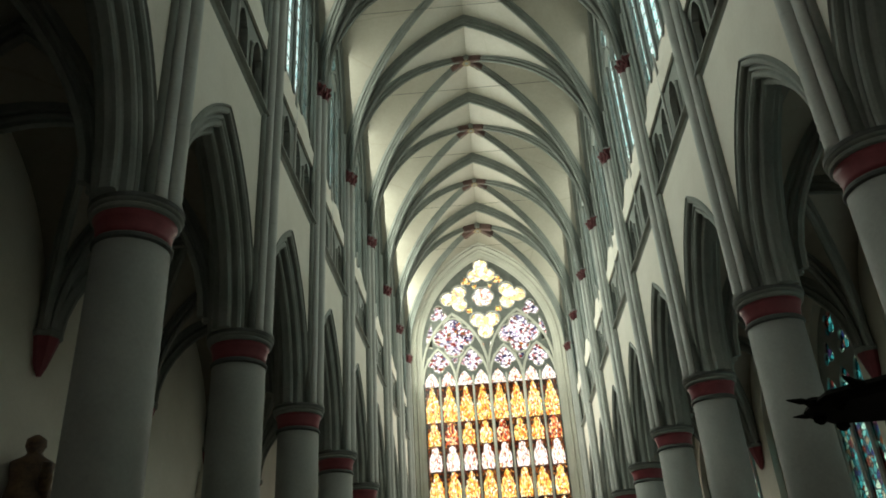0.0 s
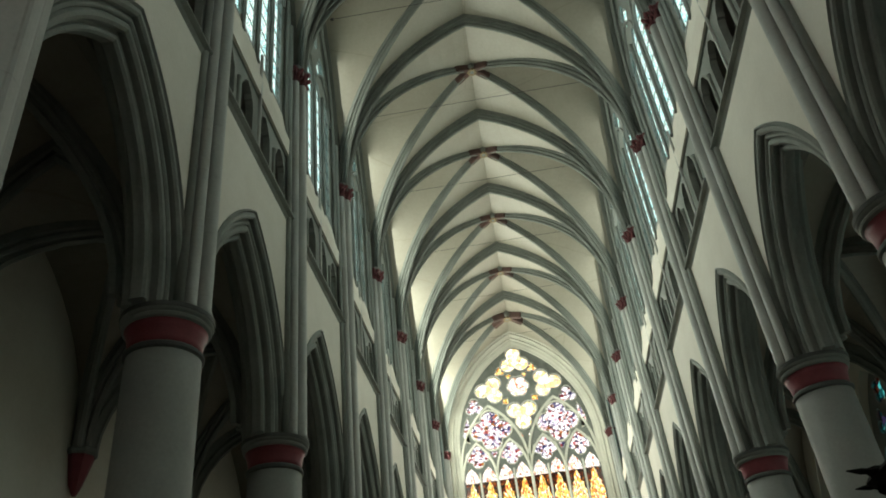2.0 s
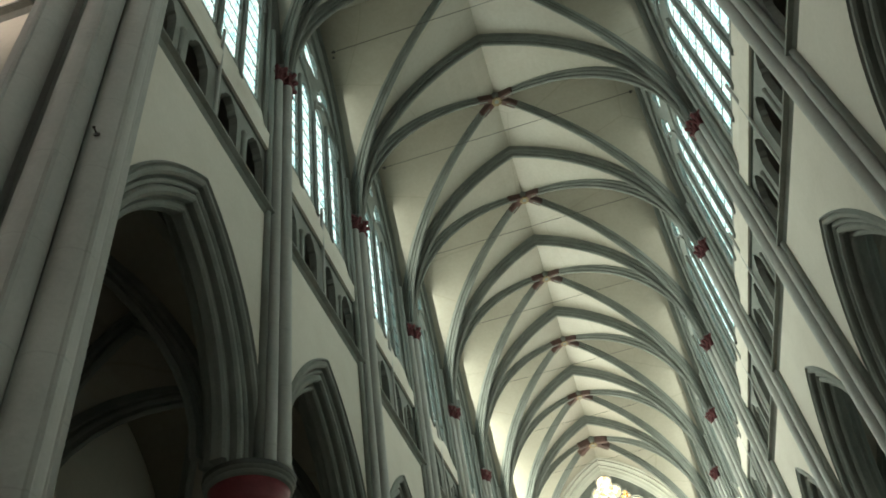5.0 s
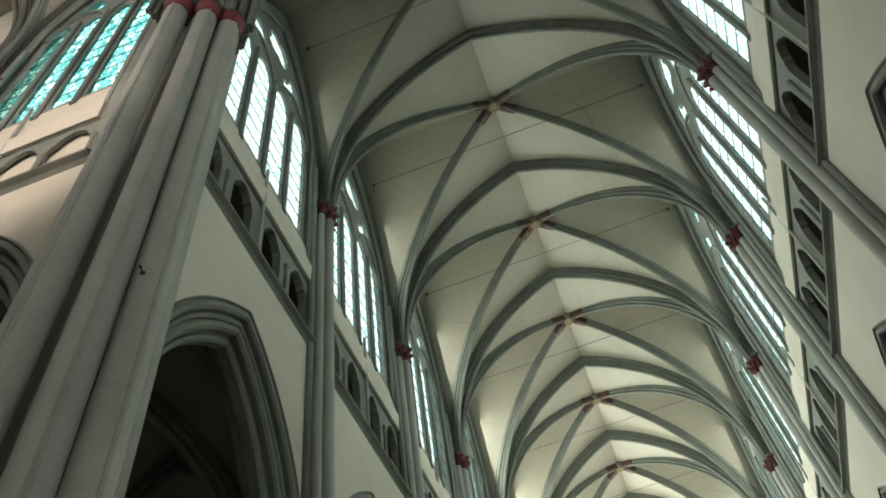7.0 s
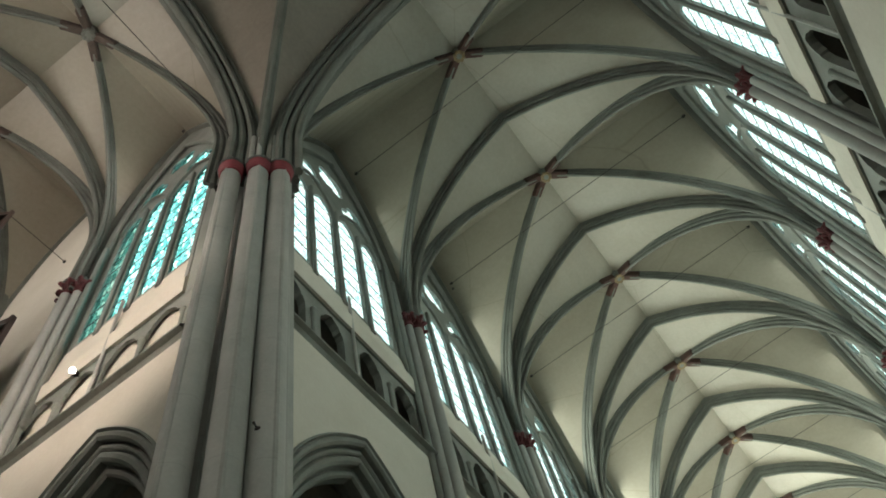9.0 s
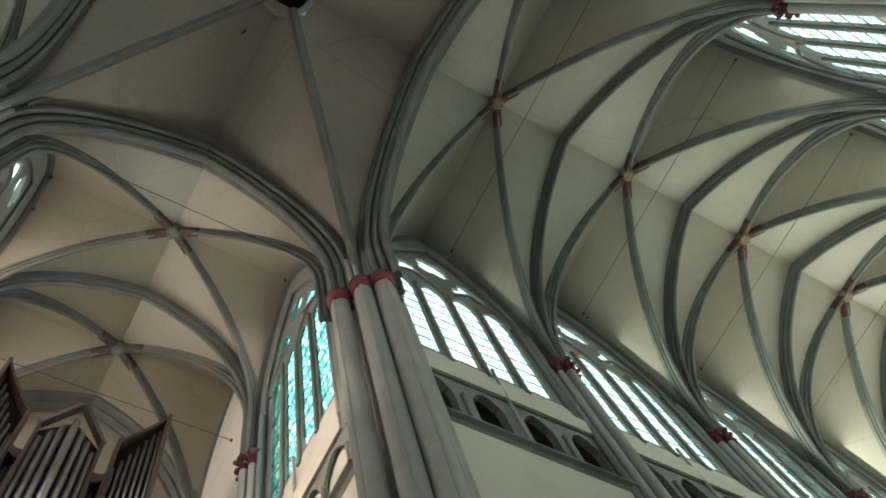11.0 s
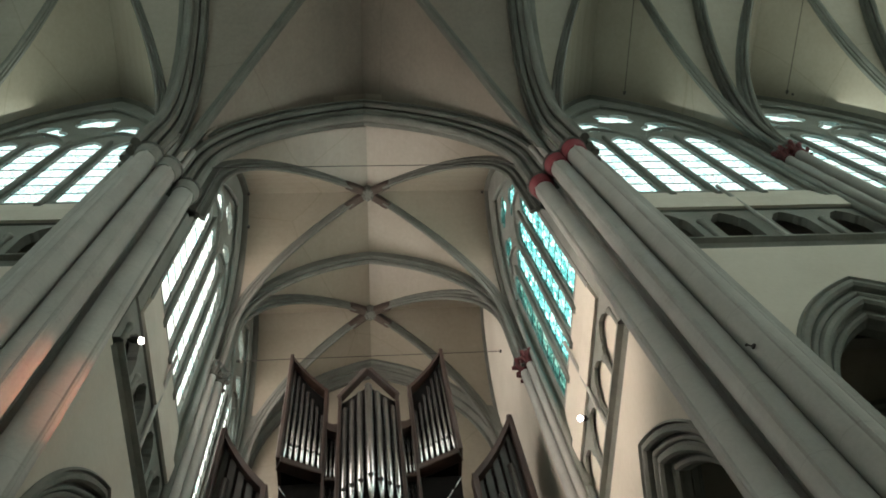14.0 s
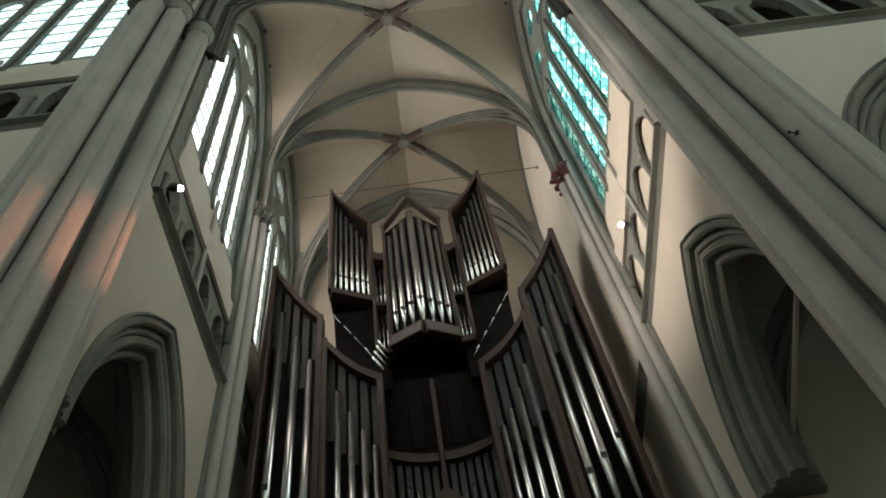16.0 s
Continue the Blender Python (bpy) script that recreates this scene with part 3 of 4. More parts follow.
# ---- wall shafts; local x along the wall, y out of the room ----
def small_capital(x, y, z, r, parent, paint):
    cap = part("capital", join(lathe([(r * 1.0, z), (r * 1.08, z + .14), (r * 1.45, z + .42)], 12, x, y), lathe([(r * 1.2, z - .06), (r * 1.3, z - .03), (r * 1.2, z)], 12, x, y)), paint, parent, "painted small leaf capital", True)
    leaf = []
    for tier, out, tip in ((.06, 1.2, .2), (.2, 1.42, .24)):
        for i in range(6):
            a = radians(30 + 60 * i + tier * 214)
            m = Matrix.Translation((x + r * out * .8 * math.cos(a), y + r * out * .8 * math.sin(a), z + tier)) @ Vector((math.cos(a) * .5, math.sin(a) * .5, .8)).to_track_quat("Z", "Y").to_matrix().to_4x4()
            leaf.append(moved(lathe([(.012, 0), (.05, tip * .5), (.062, tip * .8), (.02, tip)], 6), m))
    part("leaf_crown", join(*leaf), paint, cap)
    part("abacus", lathe([(r * 1.5, z + .42), (r * 1.75, z + .47), (r * 1.6, z + .53)], 10, x, y), M_RIM, cap)
    return cap


def wall_shaft(foot, paint, top=19.2):
    s = tagged(new("wall_shaft"), "bundle of slender grey stone wall shafts with red capitals", "wall shaft", "wall shafts")
    for x, y, r in ((0, -.24, .135), (-.25, -.13, .11), (.25, -.13, .11)):
        part("shaft", lathe([(r * 1.25, foot), (r, foot + .12), (r, top)], 14, x, y), M_SHAFT, s, smooth=True)
        small_capital(x, y, top, r, s, paint)
    for x in (-.44, .44):
        part("thin_shaft", lathe([(.085, foot if foot > 8 else Z_STRING), (.075, top + 2.2)], 10, x, -.03), M_STONE, s, smooth=True)
    part("backing", box(-.42, .42, -.07, .02, foot, top + .5), M_STONE, s)
    return s


place([wall_shaft(Z_CAP + .02, M_OLDRED)], [wall_pose(s, y) for s in (-1, 1) for y in LINES + [Y_WEST - .35, -21.2]])
for s, paint in ((1, M_OLDRED), (-1, M_TRACERY)):
    place([wall_shaft(0.0, paint)], [pose(x, TY + s * T_FACE, 0, 0, 0, 0 if s > 0 else 180) for x in (TX[1], TX[2] + .35)])


# ---- crossing piers ----
def crossing_pier(paint):
    p = tagged(new("crossing_pier"), "massive crossing pier with three tall half-round shafts and red capitals", "pier", "crossing piers")
    plan = [(-5.74, 4.22), (-5.1, 4.86), (-5.04, 5.35), (-5.4, 5.72), (-6.32, 5.72), (-6.45, 4.3), (-5.9, 4.24)]
    n = len(plan)
    v = [Vector((x + 5.6, y - 4.9, z)) for z in (0, 22.6) for x, y in plan]
    f = [(i, (i + 1) % n, n + (i + 1) % n, n + i) for i in range(n)] + [tuple(range(n))[::-1], tuple(range(n, 2 * n))]
    part("core", (v, f), M_SHAFT, p)
    for x, y in ((-5.51, 3.86), (-5.03, 4.18), (-4.73, 4.52)):
        part("shaft", lathe([(.3, 0), (.3, .5), (.23, .6), (.215, 17.85)], 20, x + 5.6, y - 4.9), M_SHAFT, p, smooth=True)
        ax, ay = {-5.51: (.3, -.95), -5.03: (.72, -.69), -4.73: (.95, -.3)}[x]
        part("fillet", lathe([(.05, .6), (.045, 17.83)], 8, x + 5.6 + ax * .195, y - 4.9 + ay * .195), M_SHAFT, p)
        cap = part("capital", join(lathe([(.235, 17.82), (.25, 17.86), (.22, 17.9), (.225, 18.0), (.29, 18.18)], 16, x + 5.6, y - 4.9)), paint, p, "painted leaf capital", True)
        part("abacus", lathe([(.3, 18.18), (.32, 18.23), (.26, 18.28)], 16, x + 5.6, y - 4.9), M_RIM, cap)
    for x, y in ((-5.36, 4.2), (-5.21, 4.28), (-4.97, 4.5), (-4.93, 4.62), (-5.8, 4.08), (-4.82, 4.9)):
        part("fillet_shaft", lathe([(.07, 0), (.065, 21.0)], 10, x + 5.6, y - 4.9), M_SHAFT, p, smooth=True)
    return p


def set_piers(pier, sy):
    pier.matrix_basis = Matrix.Translation((-5.6, sy * 4.9, 0)) @ Matrix.Diagonal((1, sy, 1, 1))
    q = copy_thing(pier, pose(0, 0, 0))
    q.matrix_basis = Matrix.Translation((5.6, sy * 4.9, 0)) @ Matrix.Diagonal((-1, sy, 1, 1))


set_piers(crossing_pier(M_RED), 1)
set_piers(tagged(crossing_pier(M_STONE), "massive crossing pier with three tall half-round shafts and grey capitals"), -1)

# ---- high vaults ----
H = Z_APEX - Z_SPRING


def strip(x0, x1, lift=0.0):
    """Short tunnel between the crossing arch and the transept's first bay."""
    pts = [(y * (T_FACE + .05 + lift) / T_FACE, Z_STILT + z + lift) for y, z in pointed(T_FACE, Z_APEX - Z_STILT, 0, 16)]
    n = len(pts)
    return [Vector((x, y + TY, z)) for x in (x0, x1) for y, z in pts], [(i, i + 1, n + i + 1, n + i) for i in range(n - 1)]


nave_webs = [web(0, y, W_FACE + .05, BAY / 2, Z_SPRING, H - .1, W_FACE) for y in BAYS]
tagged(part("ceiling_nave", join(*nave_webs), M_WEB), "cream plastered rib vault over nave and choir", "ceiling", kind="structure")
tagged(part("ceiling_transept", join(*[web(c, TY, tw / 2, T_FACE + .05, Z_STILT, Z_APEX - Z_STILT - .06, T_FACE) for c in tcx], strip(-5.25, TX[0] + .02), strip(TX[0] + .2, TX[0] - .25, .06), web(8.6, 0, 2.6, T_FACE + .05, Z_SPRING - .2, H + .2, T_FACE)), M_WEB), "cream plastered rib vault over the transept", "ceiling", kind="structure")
tagged(part("ceiling_crossing", web(0, 0, 5.9, 4.9, 18.6, 28.0 - 18.6, 5.6, 20, .72), M_CROSS), "plastered crossing vault, darkened for its dim light, with round opening", "ceiling", kind="structure")


def rib(a, b, h, prof, w0=0.0, n=16, stilt=0.0, label="grey-green painted stone vault rib"):
    a, b = Vector(a), Vector(b)
    side = (b - a).cross(UP).normalized()
    return tagged(part("vault_rib", arch_sweep(a, b, h, prof, side, n, w0, stilt), M_RIB), label, "vault rib", "vault ribs", "structure")


for y in LINES:
    rib((-W_FACE, y, Z_SPRING), (W_FACE, y, Z_SPRING), H - .28, SLIM)
for y in BAYS:
    for d in (-1, 1):
        rib((-W_FACE, y - d * BAY / 2, Z_SPRING), (W_FACE, y + d * BAY / 2, Z_SPRING), H, DIAGONAL, W_FACE)
    for s in (-1, 1):
        rib((s * W_FACE, y - BAY / 2, Z_SPRING), (s * W_FACE, y + BAY / 2, Z_SPRING), H, WALLRIB, W_FACE, label="stone rib along the window wall")
foot = Z_STILT - Z_SPRING + .2
for c in tcx:
    for d in (-1, 1):
        rib((c - tw / 2, TY - d * T_FACE, Z_STILT), (c + tw / 2, TY + d * T_FACE, Z_STILT), Z_APEX - Z_STILT, DIAGONAL, T_FACE, stilt=foot)
    for s in (-1, 1):
        rib((c - tw / 2, TY + s * T_FACE, Z_STILT), (c + tw / 2, TY + s * T_FACE, Z_STILT), Z_APEX - Z_STILT, WALLRIB, T_FACE, stilt=foot, label="stone rib along the window wall")
rib((TX[1], TY - T_FACE, Z_STILT), (TX[1], TY + T_FACE, Z_STILT), Z_APEX - Z_STILT - .6, SLIM, stilt=foot)
ENDARCH = ((-.5, -.3), (-.5, .34), (-.36, .36), (-.38, .24), (-.26, .2), (-.2, .26), (-.1, .24), (-.12, .12), (.0, .1), (.06, .16), (.16, .12), (.16, -.3))
rib((TX[2] + .1, TY - T_FACE, Z_STILT), (TX[2] + .1, TY + T_FACE, Z_STILT), Z_APEX - Z_STILT - .1, ENDARCH, n=20, stilt=12.0, label="stepped stone arch on the end wall behind the organ")
for s in (-1, 1):
    rib((s * 5.74, -4.4, 20.6), (s * 5.74, 4.4, 20.6), 6.5, BROAD, n=20, stilt=2.2, label="heavy moulded crossing arch of grey stone")
    rib((-5.0, s * 4.82, 20.6), (5.0, s * 4.82, 20.6), 6.85, BROAD, n=20, stilt=2.2, label="heavy moulded crossing arch of grey stone")
    a, b = Vector((-5.6, -s * 4.65, 18.6)), Vector((5.6, s * 4.65, 18.6))
    for e, g in ((a, b),):
        side = (g - e).cross(UP).normalized()
        geo = arch_sweep(e, g, 28.03 - 18.6, RIB, side, 20, 5.6)
        keep = [q for q in geo[1] if sum((geo[0][i].to_2d().length for i in q)) / len(q) > .85]
        tagged(part("vault_rib", (geo[0], keep), M_RIB), "diagonal rib of the crossing vault", "vault rib", "vault ribs", "structure")
ring = tagged(new("vault_ring"), "round stone ring about a dark opening in the crossing vault", "vault ring")
pr = ((.72, 28.35), (.72, 27.78), (.76, 27.7), (.86, 27.68), (.9, 27.73), (.94, 27.95), (.94, 28.35))
part("rim", (lambda n=36: ([Vector((r * math.cos(2 * math.pi * i / n), r * math.sin(2 * math.pi * i / n), z)) for r, z in pr for i in range(n)],
     [(k * n + i, k * n + (i + 1) % n, (k + 1) * n + (i + 1) % n, (k + 1) * n + i) for k in range(len(pr) - 1) for i in range(n)]))(), M_STONE, ring)
part("lid", lathe([(.74, 28.3), (.74, 28.38)], 24), M_WOODSHADE, ring, "near-black disc closing the opening")


def boss(arms, slope, flower=M_GOLD, ends=M_ENDS):
    b = tagged(new("boss"), "gilded flower boss with red-painted rib ends", "boss", "vault bosses")
    part("disc", lathe([(.02, -.5), (.1, -.5), (.2, -.42), (.24, -.34), (.24, .05)], 12), M_RIB, b)
    petal = join(*[lathe([(.02, -.53), (.07, -.5), (.07, -.44), (.03, -.4)], 6, .15 * math.cos(a), .15 * math.sin(a)) for a in [2 * math.pi * i / 8 for i in range(8)]])
    part("flower", petal, flower, b, "eight-petalled flower")
    for a in arms:
        g = moved(box(.1, .95, -.12, .12, -.385, -.05, .04), pose(0, 0, 0, 0, 0, a) @ pose(0, 0, 0, 0, slope))
        part("rib_end", g, ends, b, "dark painted end of a rib")
    return b


an = math.degrees(math.atan2(BAY / 2, W_FACE))
place([boss((an, 180 - an, 180 + an, -an), 22)], [pose(0, y, Z_APEX + .02) @ Matrix.Scale(1.35 if y > 44 else 1.0, 4) for y in BAYS])
an = math.degrees(math.atan2(T_FACE, tw / 2))
tb = tagged(boss((an, 180 - an, 180 + an, -an), 19, M_RIB, M_BROWN), "grey stone boss with brownish rib ends")
place([tb], [pose(c, TY, Z_APEX + .02) for c in tcx])

# ---- west wall and its great window ----
def west_window():
    hw, zs, rise, z0 = 4.34, 19.9, 7.0, 3.5
    wall = shell("wall_west", plate([(-6.4, 0), (6.4, 0), (6.4, 28.4), (-6.4, 28.4)], [opening(hw + .6, z0 - .3, zs, rise + .55, 0, 18)], 0, .7), M_SPLAY)
    win = tagged(new("window_3"), "great west window of eight golden stained lights with rich tracery", "window", kind="structure")
    mould = ((-.2, -.35), (-.2, -.2), (-.1, -.14), (-.14, -.05), (-.02, .0), (.06, .12), (.02, .2), (.12, .26), (.2, .24), (.24, .38), (.3, .46), (.34, .6), (.42, .62), (.46, .56), (.46, -.3))
    part("window_surround", arch_sweep((-hw - .6, 0, zs), (hw + .6, 0, zs), rise + .55, mould, (0, 1, 0), 18, stilt=zs - z0 + .3), M_SPLAY, win, "broad pale moulded stone splay")
    q = hw / 4
    lan = [opening(q / 2 - .085, z0, 17.75, .95, (i - 3.5) * q, 5) for i in range(8)]
    tre = [(foil(0, 21.86, 1.04, 3, -90), M_PALEGLASS), (foil(0, 25.67, 1.0, 3, 90), M_PALEGLASS), (foil(0, 23.8, .72, 6, 0), M_FIGUREGLASS)]
    for s in (-1, 1):
        tre += [(foil(s * 1.09, 19.36, .74, 4, 0), M_MIXGLASS), (foil(s * 3.26, 19.36, .74, 4, 0), M_MIXGLASS),
                (foil(s * 2.18, 21.0, 1.3, 4, 0), M_MIXGLASS), (foil(s * 1.88, 23.8, 1.0, 3, 0 if s > 0 else 180), M_PALEGLASS),
                (foil(s * 3.1, 22.72, .6, 3, 90), M_MIXGLASS), ([(s * x, z) for x, z in ((3.62, 20.35), (3.95, 20.5), (4.02, 21.0), (3.82, 21.7), (3.62, 22.05), (3.55, 21.4), (3.72, 20.9))], M_MIXGLASS),
                (foil(s * .98, 22.85, .24, 4, 45), M_GOLDGLASS), (foil(s * 1.1, 25.0, .34, 3, 90), M_GOLDGLASS), (foil(s * 2.18, 19.42, .22, 3, -90), M_MIXGLASS),
                ([(s * x, z) for x, z in ((.12, 19.6), (.42, 20.3), (.5, 20.75), (.22, 20.5))], M_FIGUREGLASS), (foil(s * .55, 24.62, .2, 3, -90), M_GOLDGLASS)]
    colours = [c for lp, c in tre]
    tre = [lp for lp, c in tre]
    # Plate's silhouette against the bright glass is put into its dark stone colour.
    part("tracery", plate(opening(hw + .1, z0 - .3, zs, rise + .08, 0, 18), lan + tre, .4, .55), M_TRACERY, win)
    for i in range(1, 8):
        part("mullion", lathe([(.07, z0), (.06 if i % 2 else .1, z0 + .2), (.06 if i % 2 else .1, 18.3)], 8, (i - 4) * q, .36), M_SPLAY, win, smooth=True)
    for lp in tre:
        cx, cz = sum(p[0] for p in lp) / len(lp), sum(p[1] for p in lp) / len(lp)
        rim = [(cx + (x - cx) * 1.09, cz + (z - cz) * 1.09) for x, z in lp]
        part("foil_rim", plate(rim, [lp], .34, .4), M_SPLAY, win)
    for lp, c in zip(tre, colours):
        part("pane", pane(lp, .46), c, win).visible_shadow = False
    def pane_row(cx, w, za, zb, shape, inner):
        """One panel of a light: a bright figure shape set in a dark ground."""
        h = zb - za
        right = [(cx + w * a, za + h * b) for a, b in shape]
        lp = right + [(2 * cx - x, z) for x, z in right[::-1]]
        part("pane", plate([(cx - w, za), (cx + w, za), (cx + w, zb), (cx - w, zb)], [lp], .46, .472), M_UMBERGLASS, win).visible_shadow = False
        part("pane", plate(lp, [], .46, .472), inner, win).visible_shadow = False

    spire = ((.9, .02), (.93, .45), (.72, .53), (.7, .66), (.42, .72), (.34, .86), (.08, .99))
    robe = ((.78, .02), (.84, .35), (.74, .6), (.42, .72), (.44, .88), (.16, .98))
    for i in range(8):
        cx, w = (i - 3.5) * q, q / 2 - .06
        for za, zb, shape, mt in ((z0, 6.2, spire, M_GOLDGLASS), (6.2, 8.3, robe, M_FIGUREGLASS), (8.3, 10.4, spire, M_GOLDGLASS),
                                  (10.4, 12.25, robe if i % 2 else spire, M_GOLDGLASS), (12.25, 13.85, robe, M_FIGUREGLASS), (13.85, 15.3, robe, M_RUBYGLASS if i % 3 == 1 else M_GOLDGLASS), (15.3, 17.7, spire, M_GOLDGLASS)):
            pane_row(cx, w, za, zb, shape, mt)
        part("pane", pane(opening(w, 17.7, 17.75, .95, cx, 5), .46), M_FIGUREGLASS, win).visible_shadow = False
    bar = ((-.1, -.06), (-.1, .06), (.0, .1), (.02, -.06))
    for i in range(4):
        c = (i - 1.5) * 2 * q
        part("tracery_arch", arch_sweep((c - q, .4, 17.9), (c + q, .4, 17.9), 2.35, bar, (0, 1, 0), 8), M_SPLAY, win)
    for s in (-1, 1):
        part("tracery_arch", arch_sweep((s * 2 * q - 2 * q, .4, 18.6), (s * 2 * q + 2 * q, .4, 18.6), 4.1, bar, (0, 1, 0), 12), M_SPLAY, win)
    part("saddle_bars", join(*[box(-hw, hw, .44, .456, z, z + .05) for z in (6.2, 8.3, 10.4, 12.2, 17.66)]), M_IRON, win)
    return [wall, win]


place(west_window(), [pose(0, Y_WEST + .05, 0)])
daylight(pose(0, Y_WEST - .06, 14.5), 8.0, 21.0, 2.2, (1, .97, .87))


# ---- organ in the transept; local x to the viewer's side, y away from the viewer ----
organ = tagged(new("organ"), "large dark oak pipe organ with bright tin pipes", "organ")
ORGAN_AT = pose(-12.0, -.08, 0, 0, 0, 90)


def pipe(x, y, z0, z1, r, foot=1.0, parent=None):
    """A tin organ pipe with a conical foot and a mouth."""
    body = lathe([(.03, z0), (r * .98, z0 + foot), (r, z0 + foot + .02), (r, z1), (r * .86, z1 - .002)], 12, x, y)
    p = part("pipe", body, M_PIPE, parent or organ, smooth=True)
    m = moved(box(-r * .55, r * .55, -.012, .012, 0, r * 1.2), pose(x, y - r * 1.0, z0 + foot + .03))
    part("mouth", m, M_IRON, p)
    return p


def beam(a, b, w, d):
    """A bevelled oak beam from a to b, w wide and d deep."""
    a, b = Vector(a), Vector(b)
    run = b - a
    g = box(-w / 2, w / 2, -d / 2, d / 2, 0, run.length, .02)
    q = run.to_track_quat("Z", "Y").to_matrix().to_4x4()
    return moved(g, Matrix.Translation(a) @ q)


def band(pts, h, d):
    """One bent board along points: h high, d deep."""
    v = [p + Vector((0, y, z)) for p in pts for y, z in ((-d / 2, -h / 2), (d / 2, -h / 2), (d / 2, h / 2), (-d / 2, h / 2))]
    f = [(4 * i + j, 4 * i + (j + 1) % 4, 4 * i + 4 + (j + 1) % 4, 4 * i + 4 + j) for i in range(len(pts) - 1) for j in range(4)]
    return v, f + [(3, 2, 1, 0), tuple(range(len(v) - 4, len(v)))]


def case(name, x0, x1, zb, z_in, z_out, y_in, y_out, depth, rail=.14, sag=.18, crest=.3, slats=0):
    """An oak pipe compartment whose top climbs from the inner edge x0 to the outer edge x1, with a sagging crest."""
    # Solid block whose black front paints the shade of an open compartment.
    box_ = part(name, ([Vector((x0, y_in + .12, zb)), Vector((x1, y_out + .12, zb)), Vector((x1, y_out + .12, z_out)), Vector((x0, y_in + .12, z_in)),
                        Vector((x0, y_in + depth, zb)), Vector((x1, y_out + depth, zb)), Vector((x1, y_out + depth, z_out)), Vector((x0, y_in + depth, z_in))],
                       [(0, 1, 2, 3), (4, 7, 6, 5), (0, 4, 5, 1), (1, 5, 6, 2), (2, 6, 7, 3), (3, 7, 4, 0)]), M_WOODSHADE, organ, "near-black block painted as the shaded hollow of the pipe compartment")
    part("post", beam((x0, y_in, zb), (x0, y_in, z_in + .1), rail, .34), M_WOOD, box_)
    part("post", beam((x1, y_out, zb), (x1, y_out, z_out + .12), rail, .34), M_WOOD, box_)
    part("rail", beam((x0, y_in, zb), (x1, y_out, zb), .3, .2), M_WOOD, box_)
    n = 6
    pts = []
    for i in range(n + 1):
        s = i / n
        pts.append(Vector((x0 + (x1 - x0) * s, y_in + (y_out - y_in) * s, z_in + (z_out - z_in) * s - sag * math.sin(math.pi * s))))
    part("crest", band(pts, crest, .32), M_WOOD, box_, "sagging oak crest board")
    # Dark boards stand for unlit rear pipes, their shade painted in.
    for i in range(slats):
        f = (i + .5) / slats
        zt = z_in + (z_out - z_in) * f - sag * math.sin(math.pi * f)
        x, y = x0 + (x1 - x0) * f, y_in + (y_out - y_in) * f + .07
        part("slat", box(x - .085, x + .085, y, y + .04, zt - 2.6, zt - .05, .015), M_SLAT, box_)
    part("side", moved(box(-.04, .04, 0, depth, zb, z_out), pose(x1, y_out, 0)), M_WOOD, box_)
    return box_


for s in (-1, 1):
    c = case("side_tower", s * 2.38, s * 3.58, 3.0, 16.35, 18.55, 0, -.05, 1.6, crest=.26, slats=5)
    for x, zt, zm in ((3.3, 16.8, 11.5), (2.92, 15.8, 11.1), (2.58, 14.95, 10.8)):
        pipe(s * x, -.02, zm - 1.7, zt, .1, 1.7, c)
        pipe(s * x, -.02, zm - 6.0, zm - 2.0, .1, 1.4, c)
    part("rail", beam((s * 2.38, 0, 9.0), (s * 3.58, -.05, 9.0), .3, .22), M_WOOD, c)
    c = case("inner_flat", s * 1.08, s * 2.26, 3.0, 14.05, 15.45, 0, 0, 1.6, .12, crest=.22, slats=5)
    for x, zt in ((1.98, 13.9), (1.71, 13.24), (1.46, 12.7), (1.25, 12.28)):
        pipe(s * x, 0, 8.6, zt, .07, 1.2, c)
    c = case("upper_wing", s * 1.12, s * 2.1, 16.85, 20.35, 21.5, .05, -.4, .7, .1, .12, .17)
    for i in range(7):
        f = i / 6
        pipe(s * (1.22 + .78 * f), .02 - .38 * f, 17.02, 19.3 + 1.75 * f, .045, .55, c)
    c = case("upper_flat", s * .78, s * 1.1, 15.0, 18.6, 18.75, .1, .05, .5, .07, .05)
    for i in range(3):
        pipe(s * (.84 + .1 * i), .08, 15.15, 16.4, .034, .3, c)
        pipe(s * (.84 + .1 * i), .08, 16.85, 18.35 - .12 * i, .034, .3, c)
    part("rail", beam((s * .78, .05, 16.65), (s * 1.1, .02, 16.65), .2, .14), M_WOOD, c)
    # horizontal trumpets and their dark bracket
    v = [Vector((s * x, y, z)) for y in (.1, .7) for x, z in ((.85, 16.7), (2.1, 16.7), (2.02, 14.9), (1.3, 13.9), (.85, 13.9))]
    part("bracket", (v, [(0, 1, 2, 3, 4), (9, 8, 7, 6, 5)] + [(i, (i + 1) % 5, 5 + (i + 1) % 5, 5 + i) for i in range(5)]), M_WOODSHADE, organ, "dark boarded bracket under the upper case")
    turn = Vector((s * 1.0, -.3, 1.7)).to_track_quat("Z", "Y").to_matrix().to_4x4()
    for i in range(5):
        g = lathe([(.008, 0), (.012, .2), (.024, .29), (.026, .31)], 10)
        part("trumpet_pipe", moved(g, Matrix.Translation((s * (.98 + .23 * i), .06 - .03 * i, 14.5 + .4 * i)) @ turn), M_PIPE, organ, smooth=True)
    for i in range(4 if s < 0 else 0):
        part("trumpet_pipe", moved(lathe([(.012, 0), (.03, .3), (.05, .42)], 10), Matrix.Translation((s * (.84 + .05 * i), -.06, 14.85 - .17 * i)) @ turn), M_PIPE, organ, smooth=True)
